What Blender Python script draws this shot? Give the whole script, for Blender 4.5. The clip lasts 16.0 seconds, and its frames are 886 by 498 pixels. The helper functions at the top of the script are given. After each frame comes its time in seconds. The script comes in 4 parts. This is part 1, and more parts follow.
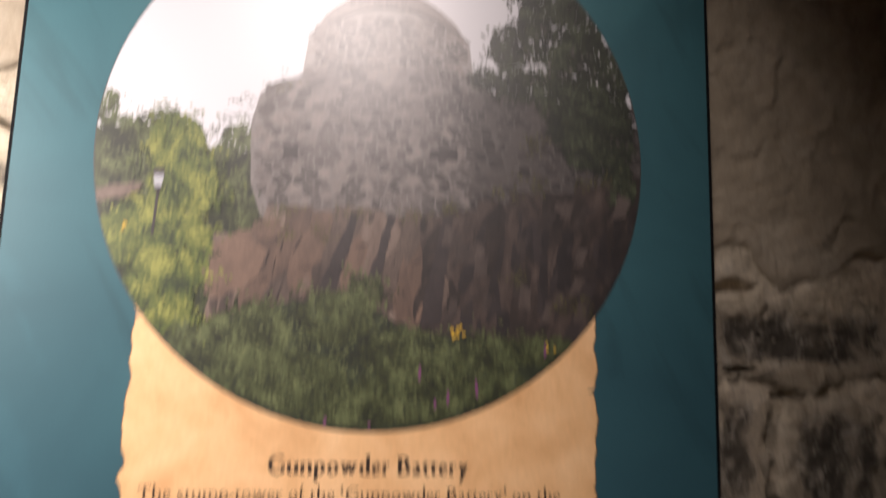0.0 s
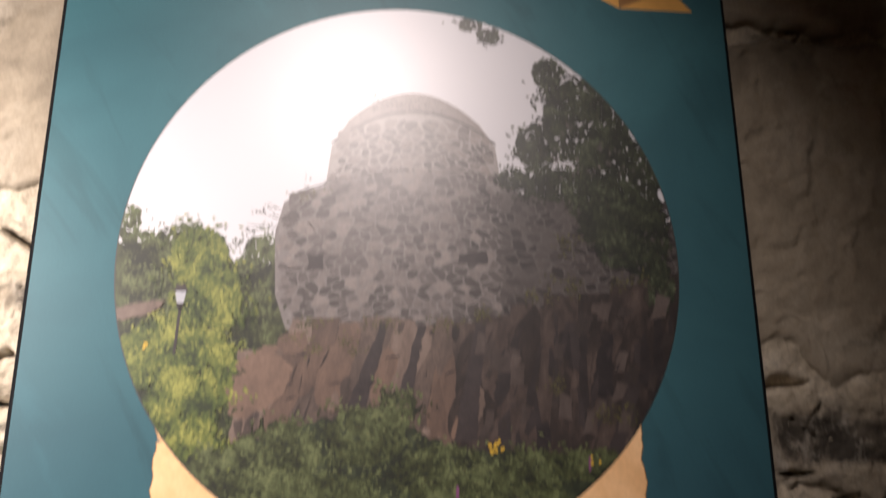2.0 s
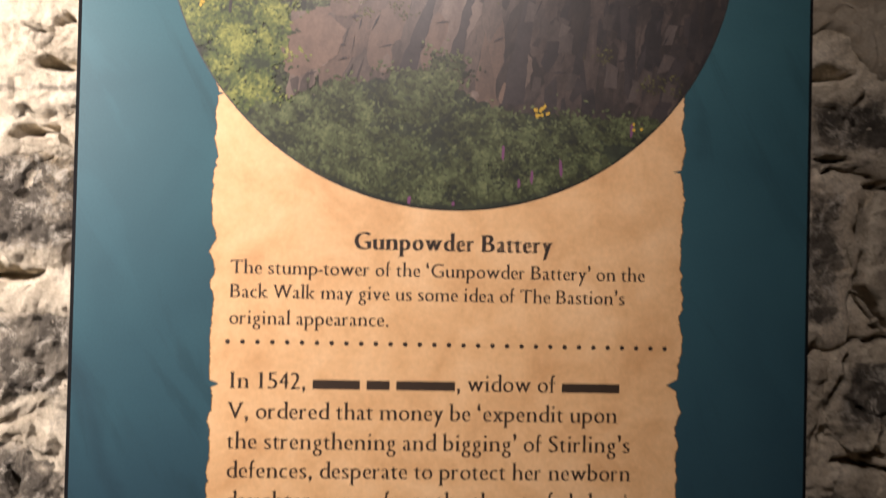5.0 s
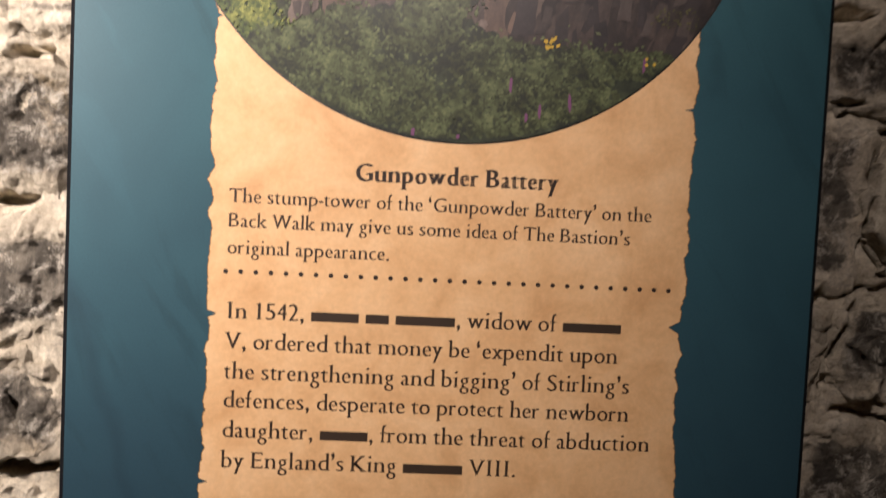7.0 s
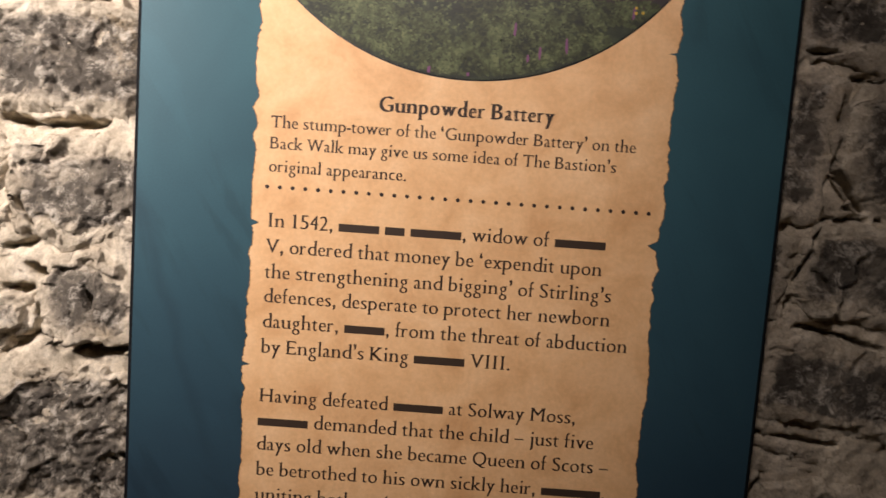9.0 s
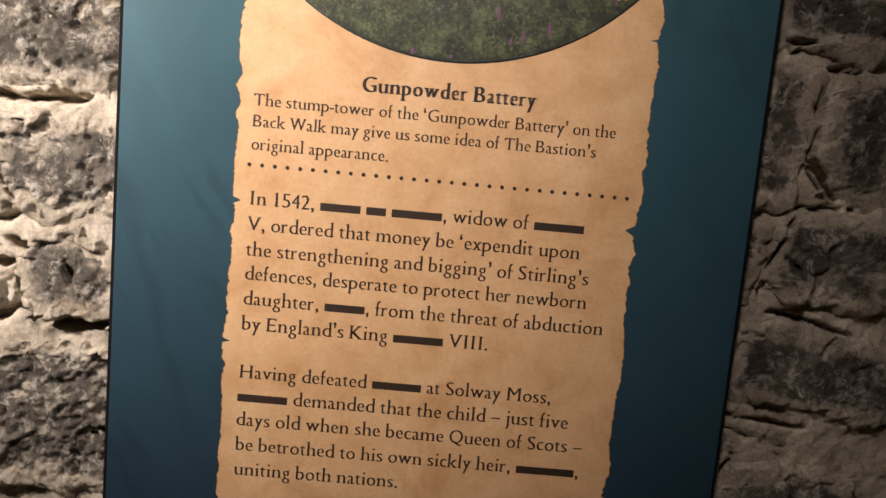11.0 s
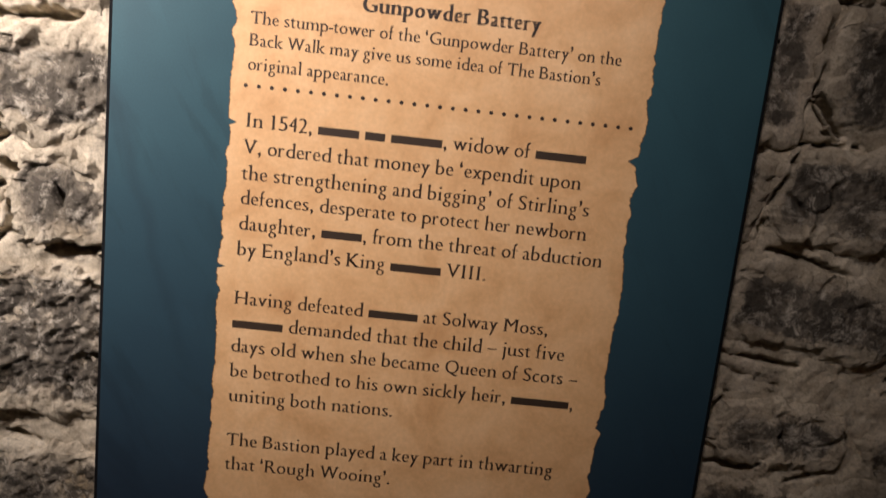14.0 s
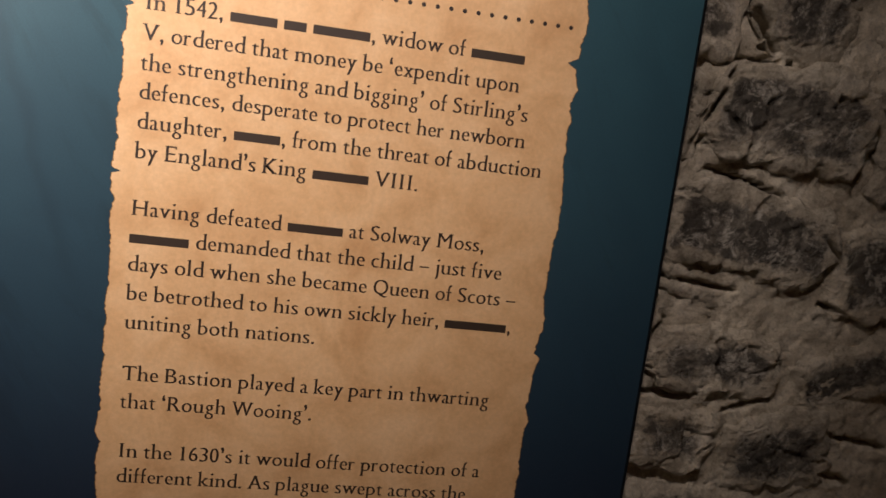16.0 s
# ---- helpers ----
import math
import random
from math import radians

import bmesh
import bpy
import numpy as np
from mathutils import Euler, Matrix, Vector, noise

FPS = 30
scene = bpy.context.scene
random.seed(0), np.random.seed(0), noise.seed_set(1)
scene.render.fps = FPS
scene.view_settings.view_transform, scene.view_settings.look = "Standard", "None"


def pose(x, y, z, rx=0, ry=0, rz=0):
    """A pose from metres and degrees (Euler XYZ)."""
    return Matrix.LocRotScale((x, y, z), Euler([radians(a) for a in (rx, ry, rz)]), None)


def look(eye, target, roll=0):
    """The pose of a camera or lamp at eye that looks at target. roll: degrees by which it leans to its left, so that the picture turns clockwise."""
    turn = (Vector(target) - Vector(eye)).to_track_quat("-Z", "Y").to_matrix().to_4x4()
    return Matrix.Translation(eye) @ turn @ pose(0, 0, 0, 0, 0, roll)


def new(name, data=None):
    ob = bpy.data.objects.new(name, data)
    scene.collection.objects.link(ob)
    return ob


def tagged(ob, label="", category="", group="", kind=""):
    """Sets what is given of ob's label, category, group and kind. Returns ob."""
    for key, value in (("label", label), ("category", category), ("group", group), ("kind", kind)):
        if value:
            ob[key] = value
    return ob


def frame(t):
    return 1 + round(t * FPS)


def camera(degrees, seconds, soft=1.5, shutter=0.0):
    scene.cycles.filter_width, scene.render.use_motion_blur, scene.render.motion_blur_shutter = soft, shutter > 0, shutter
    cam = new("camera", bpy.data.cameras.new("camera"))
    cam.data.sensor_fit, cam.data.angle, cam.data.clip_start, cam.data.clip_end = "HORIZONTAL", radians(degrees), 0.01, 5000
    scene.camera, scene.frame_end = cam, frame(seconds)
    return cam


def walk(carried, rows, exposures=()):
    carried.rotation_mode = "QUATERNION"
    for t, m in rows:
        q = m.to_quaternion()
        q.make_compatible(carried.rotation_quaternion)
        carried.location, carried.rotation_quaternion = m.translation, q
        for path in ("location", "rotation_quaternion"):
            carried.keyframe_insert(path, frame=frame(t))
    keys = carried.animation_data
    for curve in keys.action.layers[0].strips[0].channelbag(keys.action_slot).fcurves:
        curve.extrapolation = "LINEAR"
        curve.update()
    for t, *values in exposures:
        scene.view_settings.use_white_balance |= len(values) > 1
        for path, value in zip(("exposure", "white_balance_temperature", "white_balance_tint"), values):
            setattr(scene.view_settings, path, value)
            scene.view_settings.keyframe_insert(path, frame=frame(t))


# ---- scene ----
import collections
import itertools

cam = camera(63.6, 16.0, soft=1.5, shutter=0.9)
PATH = [
    (0, (0.0, -0.806, 1.533), (0.194, 1.163, 1.825), 1.5),
    (0.5, (-0.01, -0.76, 1.598), (0.191, 1.177, 2.057), 0.3),
    (1, (-0.02, -0.748, 1.604), (0.104, 1.173, 2.148), 0.4),
    (1.5, (-0.027, -0.759, 1.602), (0.096, 1.16, 2.154), -0.3),
    (2, (-0.019, -0.781, 1.581), (0.135, 1.155, 2.06), -0.3),
    (2.5, (-0.025, -0.775, 1.525), (0.103, 1.193, 1.861), -0.2),
    (2.6, (-0.029, -0.784, 1.514), (0.092, 1.189, 1.818), -0.3),
    (3, (-0.03, -0.801, 1.476), (0.035, 1.183, 1.718), -0.2),
    (3.5, (-0.022, -0.79, 1.455), (0.055, 1.202, 1.618), 0.4),
    (4, (-0.012, -0.774, 1.432), (0.052, 1.219, 1.586), -0.2),
    (4.5, (-0.024, -0.774, 1.416), (0.009, 1.222, 1.54), 0.3),
    (5, (-0.041, -0.78, 1.394), (0.047, 1.218, 1.421), 1.3),
    (5.2, (-0.048, -0.787, 1.379), (0.058, 1.21, 1.414), 1.3),
    (7.3, (-0.034, -0.753, 1.363), (0.031, 1.241, 1.224), 3.4),
    (7.5, (-0.009, -0.737, 1.348), (-0.014, 1.255, 1.173), 3.2),
    (8, (0.014, -0.763, 1.331), (-0.123, 1.222, 1.128), 2.3),
    (8.5, (-0.008, -0.855, 1.333), (-0.052, 1.133, 1.118), 5.6),
    (9, (-0.011, -0.894, 1.324), (-0.013, 1.097, 1.131), 4.1),
    (9.2, (-0.012, -0.894, 1.331), (0.008, 1.094, 1.115), 4.0),
    (11.5, (-0.002, -0.905, 1.313), (0.037, 1.081, 1.077), 5.3),
    (12, (-0.003, -0.903, 1.302), (0.045, 1.082, 1.064), 5.2),
    (12.5, (-0.007, -0.902, 1.298), (0.05, 1.079, 1.027), 5.6),
    (13, (-0.01, -0.899, 1.285), (0.06, 1.076, 0.98), 6.1),
    (13.5, (-0.006, -0.898, 1.282), (0.062, 1.076, 0.968), 6.0),
    (14, (-0.006, -0.898, 1.274), (0.063, 1.074, 0.944), 6.4),
    (14.5, (-0.009, -0.89, 1.258), (0.072, 1.073, 0.885), 6.6),
    (15, (-0.016, -0.872, 1.219), (0.136, 1.091, 0.865), 6.4),
    (15.5, (-0.006, -0.856, 1.184), (0.309, 1.09, 0.85), 7.5),
    (16, (-0.008, -0.841, 1.141), (0.298, 1.117, 0.866), 7.3),
]
walk(cam, [(t, look(eye, target, roll)) for t, eye, target, roll in PATH],
     exposures=[(0, -0.08), (4, -0.08), (8.5, -0.13), (12.5, -0.19), (14, -0.14), (16, 0.10)])

# ---- light: two ceiling spotlights above and in front of the board, dim room bounce ----
world = bpy.data.worlds.new("world")
world.use_nodes = True
world.node_tree.nodes["Background"].inputs[0].default_value = (1.0, 0.96, 0.90, 1)
world.node_tree.nodes["Background"].inputs[1].default_value = 0.02
scene.world = world


def spotlight(name, eye, target, watts, cone, blend, radius, colour):
    data = bpy.data.lights.new(name, "SPOT")
    data.energy, data.spot_size, data.spot_blend = watts, radians(cone), blend
    data.shadow_soft_size, data.color = radius, colour
    ob = new(name, data)
    ob.matrix_world = look(eye, target)
    return ob


spotlight("spotlight", (-0.08, -0.96, 2.42), (-0.438, 0.02, 1.542), 64, 106, 1.0, 0.055, (1.0, 0.86, 0.825))
spotlight("spotlight", (-1.66, -0.978, 2.111), (-0.80, 0.06, 1.61), 450, 53, 1.0, 0.05, (1.0, 0.88, 0.84))


# ---- materials ----
def material(name, rough=0.6, spec=0.5):
    m = bpy.data.materials.new(name)
    m.use_nodes = True
    n, l = m.node_tree.nodes, m.node_tree.links
    b = n["Principled BSDF"]
    b.inputs["Roughness"].default_value = rough
    b.inputs["Specular IOR Level"].default_value = spec
    return m, n, l, b


def place_node(n):
    return n.new("ShaderNodeNewGeometry").outputs["Position"]


def noise_node(n, l, where, scale, detail=6.0, rough=0.6, distort=0.0):
    t = n.new("ShaderNodeTexNoise")
    t.inputs["Scale"].default_value, t.inputs["Detail"].default_value = scale, detail
    t.inputs["Roughness"].default_value, t.inputs["Distortion"].default_value = rough, distort
    l.new(where, t.inputs["Vector"])
    return t.outputs["Fac"]


def ramp_node(n, l, fac, *stops):
    r = n.new("ShaderNodeValToRGB")
    e = r.color_ramp.elements
    while len(e) < len(stops):
        e.new(0.5)
    for k, (p, c) in zip(e, stops):
        k.position = p
        k.color = (*c, 1) if len(c) == 3 else c
    l.new(fac, r.inputs["Fac"])
    return r.outputs["Color"]


def mix_node(n, l, fac, a, b, kind="MIX"):
    m = n.new("ShaderNodeMix")
    m.data_type, m.blend_type = "RGBA", kind
    for value, slot in ((fac, 0), (a, 6), (b, 7)):
        if isinstance(value, (int, float)):
            m.inputs[slot].default_value = value
        elif isinstance(value, tuple):
            m.inputs[slot].default_value = (*value, 1)
        else:
            l.new(value, m.inputs[slot])
    return m.outputs[2]


def bump_node(n, l, b, height, strength, depth):
    u = n.new("ShaderNodeBump")
    u.inputs["Strength"].default_value, u.inputs["Distance"].default_value = strength, depth
    l.new(height, u.inputs["Height"])
    l.new(u.outputs["Normal"], b.inputs["Normal"])


def grey(v):
    return (v, v, v)


def shifted(n, l, where, amount):
    """Moves the pattern from object to object."""
    info = n.new("ShaderNodeObjectInfo")
    scale = n.new("ShaderNodeMath")
    scale.operation = "MULTIPLY"
    scale.inputs[1].default_value = amount
    l.new(info.outputs["Random"], scale.inputs[0])
    add = n.new("ShaderNodeVectorMath")
    l.new(where, add.inputs[0])
    l.new(scale.outputs[0], add.inputs[1])
    return add.outputs[0], info.outputs["Random"]


def mortar_tone(n, l, p):
    return ramp_node(n, l, noise_node(n, l, p, 18, 8, 0.7), (0.3, (0.36, 0.30, 0.22)), (0.5, (0.58, 0.505, 0.385)), (0.68, (0.74, 0.66, 0.53)))


def stone_material():
    """Weathered whinstone and sandstone: cream to grey, sooty in the middle of each block, smeared with lime along its borders."""
    m, n, l, b = material("rubble_stone", 0.93, 0.2)
    p, rnd = shifted(n, l, place_node(n), 7.0)
    base = ramp_node(n, l, noise_node(n, l, p, 9, 5, 0.6), (0.3, (0.32, 0.268, 0.200)), (0.5, (0.50, 0.43, 0.33)), (0.68, (0.63, 0.56, 0.445)))
    ochre = ramp_node(n, l, noise_node(n, l, p, 7, 3, 0.5, 0.6), (0.56, grey(0)), (0.7, grey(0.8)))
    c = mix_node(n, l, ochre, base, (0.33, 0.245, 0.135))
    border = n.new("ShaderNodeAttribute")
    border.attribute_name = "smear"

    def reach(scale, gain, weight, offset):
        """Noise raised or lowered towards the border of the stone."""
        lean = n.new("ShaderNodeMath")
        lean.operation = "MULTIPLY_ADD"
        l.new(border.outputs["Fac"], lean.inputs[0])
        lean.inputs[1].default_value, lean.inputs[2].default_value = weight, offset
        spread = n.new("ShaderNodeMath")
        spread.operation = "MULTIPLY_ADD"
        l.new(noise_node(n, l, p, scale, 12, 0.70, 0.5), spread.inputs[0])
        spread.inputs[1].default_value = gain
        l.new(lean.outputs[0], spread.inputs[2])
        return spread.outputs[0]

    c = mix_node(n, l, ramp_node(n, l, reach(12, 1.0, -0.16, 0.06), (0.465, grey(0)), (0.575, grey(0.8))), c, (0.145, 0.127, 0.102))
    c = mix_node(n, l, ramp_node(n, l, reach(27, 1.0, -0.20, 0.06), (0.485, grey(0)), (0.585, grey(0.86))), c, (0.086, 0.075, 0.061))
    lime = ramp_node(n, l, noise_node(n, l, p, 34, 12, 0.78, 0.5), (0.52, grey(0)), (0.60, grey(0.75)))
    c = mix_node(n, l, lime, c, (0.62, 0.565, 0.47))
    c = mix_node(n, l, ramp_node(n, l, reach(24, 2.0, 1.0, -0.98), (0.42, grey(0)), (0.60, grey(0.94))), c, mortar_tone(n, l, place_node(n)))
    grain = noise_node(n, l, p, 240, 8, 0.75)
    c = mix_node(n, l, 0.6, c, ramp_node(n, l, grain, (0.3, grey(0.6)), (0.7, grey(1.35))), "MULTIPLY")
    c = mix_node(n, l, 0.6, c, ramp_node(n, l, noise_node(n, l, p, 130, 6, 0.75, 0.6), (0.34, grey(0.40)), (0.46, grey(0.97)), (0.66, grey(1.2))), "MULTIPLY")
    each = ramp_node(n, l, rnd, (0.0, grey(0.8)), (1.0, grey(1.15)))
    c = mix_node(n, l, 1.0, c, each, "MULTIPLY")
    l.new(c, b.inputs["Base Color"])
    h = mix_node(n, l, 0.45, noise_node(n, l, p, 120, 10, 0.72, 0.6), grain)
    bump_node(n, l, b, h, 1.0, 0.009)
    return m


def smooth_stone_material():
    """Dressed sandstone blocks with a thin limewash."""
    m, n, l, b = material("dressed_stone", 0.92, 0.2)
    p, rnd = shifted(n, l, place_node(n), 5.0)
    c = ramp_node(n, l, noise_node(n, l, p, 6, 7, 0.62, 0.4), (0.3, (0.19, 0.16, 0.12)), (0.52, (0.37, 0.315, 0.235)), (0.7, (0.47, 0.415, 0.33)))
    stain = ramp_node(n, l, noise_node(n, l, p, 16, 8, 0.7, 0.3), (0.56, grey(0)), (0.72, grey(0.7)))
    c = mix_node(n, l, stain, c, (0.14, 0.12, 0.09))
    grain = noise_node(n, l, p, 300, 6, 0.7)
    c = mix_node(n, l, 0.6, c, ramp_node(n, l, grain, (0.3, grey(0.7)), (0.7, grey(1.2))), "MULTIPLY")
    l.new(c, b.inputs["Base Color"])
    bump_node(n, l, b, mix_node(n, l, 0.5, noise_node(n, l, p, 70, 8, 0.7), grain), 0.8, 0.005)
    return m


def mortar_material():
    m, n, l, b = material("lime_mortar", 0.95, 0.15)
    p = place_node(n)
    c = mortar_tone(n, l, p)
    grain = noise_node(n, l, p, 260, 8, 0.75)
    c = mix_node(n, l, 0.7, c, ramp_node(n, l, grain, (0.3, grey(0.55)), (0.7, grey(1.3))), "MULTIPLY")
    c = mix_node(n, l, 0.6, c, ramp_node(n, l, noise_node(n, l, p, 95, 6, 0.75, 0.4), (0.34, grey(0.45)), (0.46, grey(0.97)), (0.66, grey(1.15))), "MULTIPLY")
    l.new(c, b.inputs["Base Color"])
    bump_node(n, l, b, mix_node(n, l, 0.4, noise_node(n, l, p, 80, 10, 0.78), grain), 0.9, 0.006)
    return m


def print_finish(n, l, b, rough=0.43, spec=0.95):
    """The satin laminate over everything printed: nearly even gloss with faint ripple."""
    b.inputs["Roughness"].default_value = rough
    b.inputs["Specular IOR Level"].default_value = spec


def teal_material():
    m, n, l, b = material("teal_print")
    print_finish(n, l, b, 0.5, 0.42)
    p = place_node(n)
    cloud = noise_node(n, l, p, 5, 4, 0.55, 0.8)
    c = ramp_node(n, l, cloud, (0.3, (0.030, 0.107, 0.129)), (0.7, (0.042, 0.142, 0.166)))
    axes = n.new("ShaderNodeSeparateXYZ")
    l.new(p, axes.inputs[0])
    light_fall = n.new("ShaderNodeMapRange")
    light_fall.inputs["From Min"].default_value, light_fall.inputs["From Max"].default_value = 0.64, 1.95
    l.new(axes.outputs["Z"], light_fall.inputs["Value"])
    # light falloff painted in: teal at the head, dark navy at the foot
    c = mix_node(n, l, light_fall.outputs["Result"], (0.012, 0.021, 0.043), c)
    slant = n.new("ShaderNodeMapping")
    slant.vector_type = "TEXTURE"
    slant.inputs["Rotation"].default_value = (0, radians(-31), 0)
    slant.inputs["Scale"].default_value = (0.16, 1.0, 0.8)
    l.new(p, slant.inputs["Vector"])
    crease = noise_node(n, l, slant.outputs["Vector"], 2.4, 5, 0.62, 0.9)
    c = mix_node(n, l, 1.0, c, ramp_node(n, l, crease, (0.34, grey(1.10)), (0.42, grey(1.0)), (0.57, grey(1.0)), (0.66, grey(0.84))), "MULTIPLY")
    # one long fold down the print, at its lower left
    fold = n.new("ShaderNodeMath")
    fold.operation = "MULTIPLY_ADD"
    fold.inputs[1].default_value, fold.inputs[2].default_value = 0.34, 0.340 - 0.34 * 1.09
    l.new(axes.outputs["Z"], fold.inputs[0])
    across = n.new("ShaderNodeMath")
    l.new(fold.outputs[0], across.inputs[0])
    l.new(axes.outputs["X"], across.inputs[1])
    bent = n.new("ShaderNodeMath")
    bent.operation = "MULTIPLY_ADD"
    l.new(noise_node(n, l, p, 9, 3, 0.5), bent.inputs[0])
    bent.inputs[1].default_value = 0.05
    l.new(across.outputs[0], bent.inputs[2])
    line = ramp_node(n, l, bent.outputs[0], (0.012, grey(0)), (0.022, grey(1)), (0.026, grey(1)), (0.040, grey(0)))
    span = ramp_node(n, l, axes.outputs["Z"], (0.90, grey(0)), (0.97, grey(1)))
    c = mix_node(n, l, mix_node(n, l, 1.0, line, mix_node(n, l, 1.0, span, grey(0.34), "MULTIPLY"), "MULTIPLY"), c, (0.012, 0.030, 0.045))
    weave = noise_node(n, l, p, 420, 4, 0.7)
    c = mix_node(n, l, 0.5, c, ramp_node(n, l, weave, (0.3, grey(0.82)), (0.7, grey(1.14))), "MULTIPLY")
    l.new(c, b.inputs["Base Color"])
    return m


def parchment_material():
    m, n, l, b = material("parchment_print")
    print_finish(n, l, b)
    p = place_node(n)
    c = ramp_node(n, l, noise_node(n, l, p, 16, 7, 0.62, 0.4), (0.30, (0.61, 0.342, 0.152)), (0.5, (0.735, 0.452, 0.222)), (0.70, (0.815, 0.537, 0.292)))
    fibre = noise_node(n, l, p, 170, 5, 0.7)
    c = mix_node(n, l, 0.55, c, ramp_node(n, l, fibre, (0.32, grey(0.84)), (0.68, grey(1.12))), "MULTIPLY")
    l.new(c, b.inputs["Base Color"])
    return m


def ribbon_material(name, tone):
    m, n, l, b = material(name)
    print_finish(n, l, b)
    p = place_node(n)
    c = ramp_node(n, l, noise_node(n, l, p, 13, 6, 0.6, 0.5), (0.3, tuple(0.8 * v for v in tone)), (0.7, tuple(1.12 * v for v in tone)))
    l.new(c, b.inputs["Base Color"])
    return m


def ink_material(name, colour):
    m, n, l, b = material(name)
    print_finish(n, l, b)
    b.inputs["Base Color"].default_value = (*colour, 1)
    return m


def island_material(name, *stops, scale=26.0, amount=0.55, lift=(0.75, 1.25), detail=9.0, stretch=1.0):
    """Printed patches: a tone for each patch, drifting in soft clumps."""
    m, n, l, b = material(name)
    print_finish(n, l, b)
    g = n.new("ShaderNodeNewGeometry")
    along = n.new("ShaderNodeMapping")
    along.vector_type = "TEXTURE"
    along.inputs["Rotation"].default_value = (0, radians(9), 0)
    along.inputs["Scale"].default_value = (1.0, 1.0, stretch)
    l.new(g.outputs["Position"], along.inputs["Vector"])
    clump = noise_node(n, l, along.outputs["Vector"], scale, detail, 0.68, 0.4)
    mixed = n.new("ShaderNodeMath")
    mixed.operation = "MULTIPLY_ADD"
    l.new(g.outputs["Random Per Island"], mixed.inputs[0])
    mixed.inputs[1].default_value = amount
    low = n.new("ShaderNodeMath")
    low.operation = "SUBTRACT"
    l.new(clump, low.inputs[0])
    low.inputs[1].default_value = amount / 2
    l.new(low.outputs[0], mixed.inputs[2])
    tone = n.new("ShaderNodeAttribute")
    tone.attribute_name = "tone"
    toned = n.new("ShaderNodeMath")
    toned.operation = "MULTIPLY_ADD"
    l.new(tone.outputs["Fac"], toned.inputs[0])
    toned.inputs[1].default_value = 0.17
    l.new(mixed.outputs[0], toned.inputs[2])
    c = ramp_node(n, l, toned.outputs[0], *stops)
    fine = noise_node(n, l, g.outputs["Position"], 330, 4, 0.7)
    c = mix_node(n, l, 0.7, c, ramp_node(n, l, fine, (0.3, grey(lift[0])), (0.7, grey(lift[1]))), "MULTIPLY")
    l.new(c, b.inputs["Base Color"])
    return m


def plaster_material():
    m, n, l, b = material("dim_room_surface", 0.9, 0.2)
    p = place_node(n)
    c = ramp_node(n, l, noise_node(n, l, p, 3, 6, 0.6), (0.3, (0.36, 0.33, 0.29)), (0.7, (0.52, 0.48, 0.43)))
    l.new(c, b.inputs["Base Color"])
    bump_node(n, l, b, noise_node(n, l, p, 30, 6, 0.6), 0.4, 0.01)
    return m


STONE, DRESSED, MORTAR = stone_material(), smooth_stone_material(), mortar_material()
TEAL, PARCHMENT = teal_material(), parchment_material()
GOLD, GOLD_DARK = ribbon_material("gold_ribbon_print", (0.70, 0.37, 0.085)), ribbon_material("ribbon_fold_print", (0.27, 0.13, 0.035))
INK, HEAD_INK = ink_material("brown_ink", (0.038, 0.023, 0.014)), ink_material("black_ink", (0.026, 0.016, 0.012))
EDGE, _, _, edge_shader = material("black_board_edge", 0.85, 0.1)
edge_shader.inputs["Base Color"].default_value = (0.008, 0.008, 0.009, 1)
RIM = ink_material("dark_photo_rim", (0.03, 0.035, 0.035))
ROOM = plaster_material()


# ---- building helpers ----
def link(name, bm, mat, parent=None, label="", smooth=False):
    data = bpy.data.meshes.new(name)
    bm.to_mesh(data)
    bm.free()
    data.materials.append(mat)
    if smooth:
        data.shade_smooth()
    ob = new(name, data)
    if parent:
        ob.parent = parent
    return tagged(ob, label)


def part(name, bm, mat, parent, label=""):
    return link(name, bm, mat, parent, label)


def box(bm, x0, x1, y0, y1, z0, z1, bevel=0.0):
    r = bmesh.ops.create_cube(bm, size=1.0, matrix=Matrix.LocRotScale(((x0 + x1) / 2, (y0 + y1) / 2, (z0 + z1) / 2), None, (x1 - x0, y1 - y0, z1 - z0)))
    if bevel:
        edges = {e for v in r["verts"] for e in v.link_edges}
        bmesh.ops.bevel(bm, geom=list(edges), offset=bevel, segments=2, affect="EDGES")


def fbm(p, octaves=5):
    return noise.fractal(p, 0.9, 2.1, octaves)


def smoothstep(a, b, x):
    t = min(1.0, max(0.0, (x - a) / (b - a)))
    return t * t * (3 - 2 * t)


# ---- the room shell ----
def shell(name, x0, x1, y0, y1, z0, z1, label, category):
    bm = bmesh.new()
    box(bm, x0, x1, y0, y1, z0, z1)
    return tagged(link(name, bm, ROOM), label, category, kind="structure")


shell("floor", -2.6, 2.6, -3.2, 0.3, -0.1, 0.0, "plain dark stone floor of the dim room", "floor")
shell("ceiling", -2.6, 2.6, -3.2, 0.3, 3.0, 3.1, "plain dark ceiling of the dim room", "ceiling")
shell("wall_west", -2.6, -2.5, -3.2, 0.3, 0.0, 3.0, "plain dim side wall of the room", "wall")
shell("wall_east", 2.5, 2.6, -3.2, 0.3, 0.0, 3.0, "plain dim side wall of the room", "wall")
shell("wall_south", -2.5, 2.5, -3.2, -3.1, 0.0, 3.0, "plain dim wall behind the viewer", "wall")


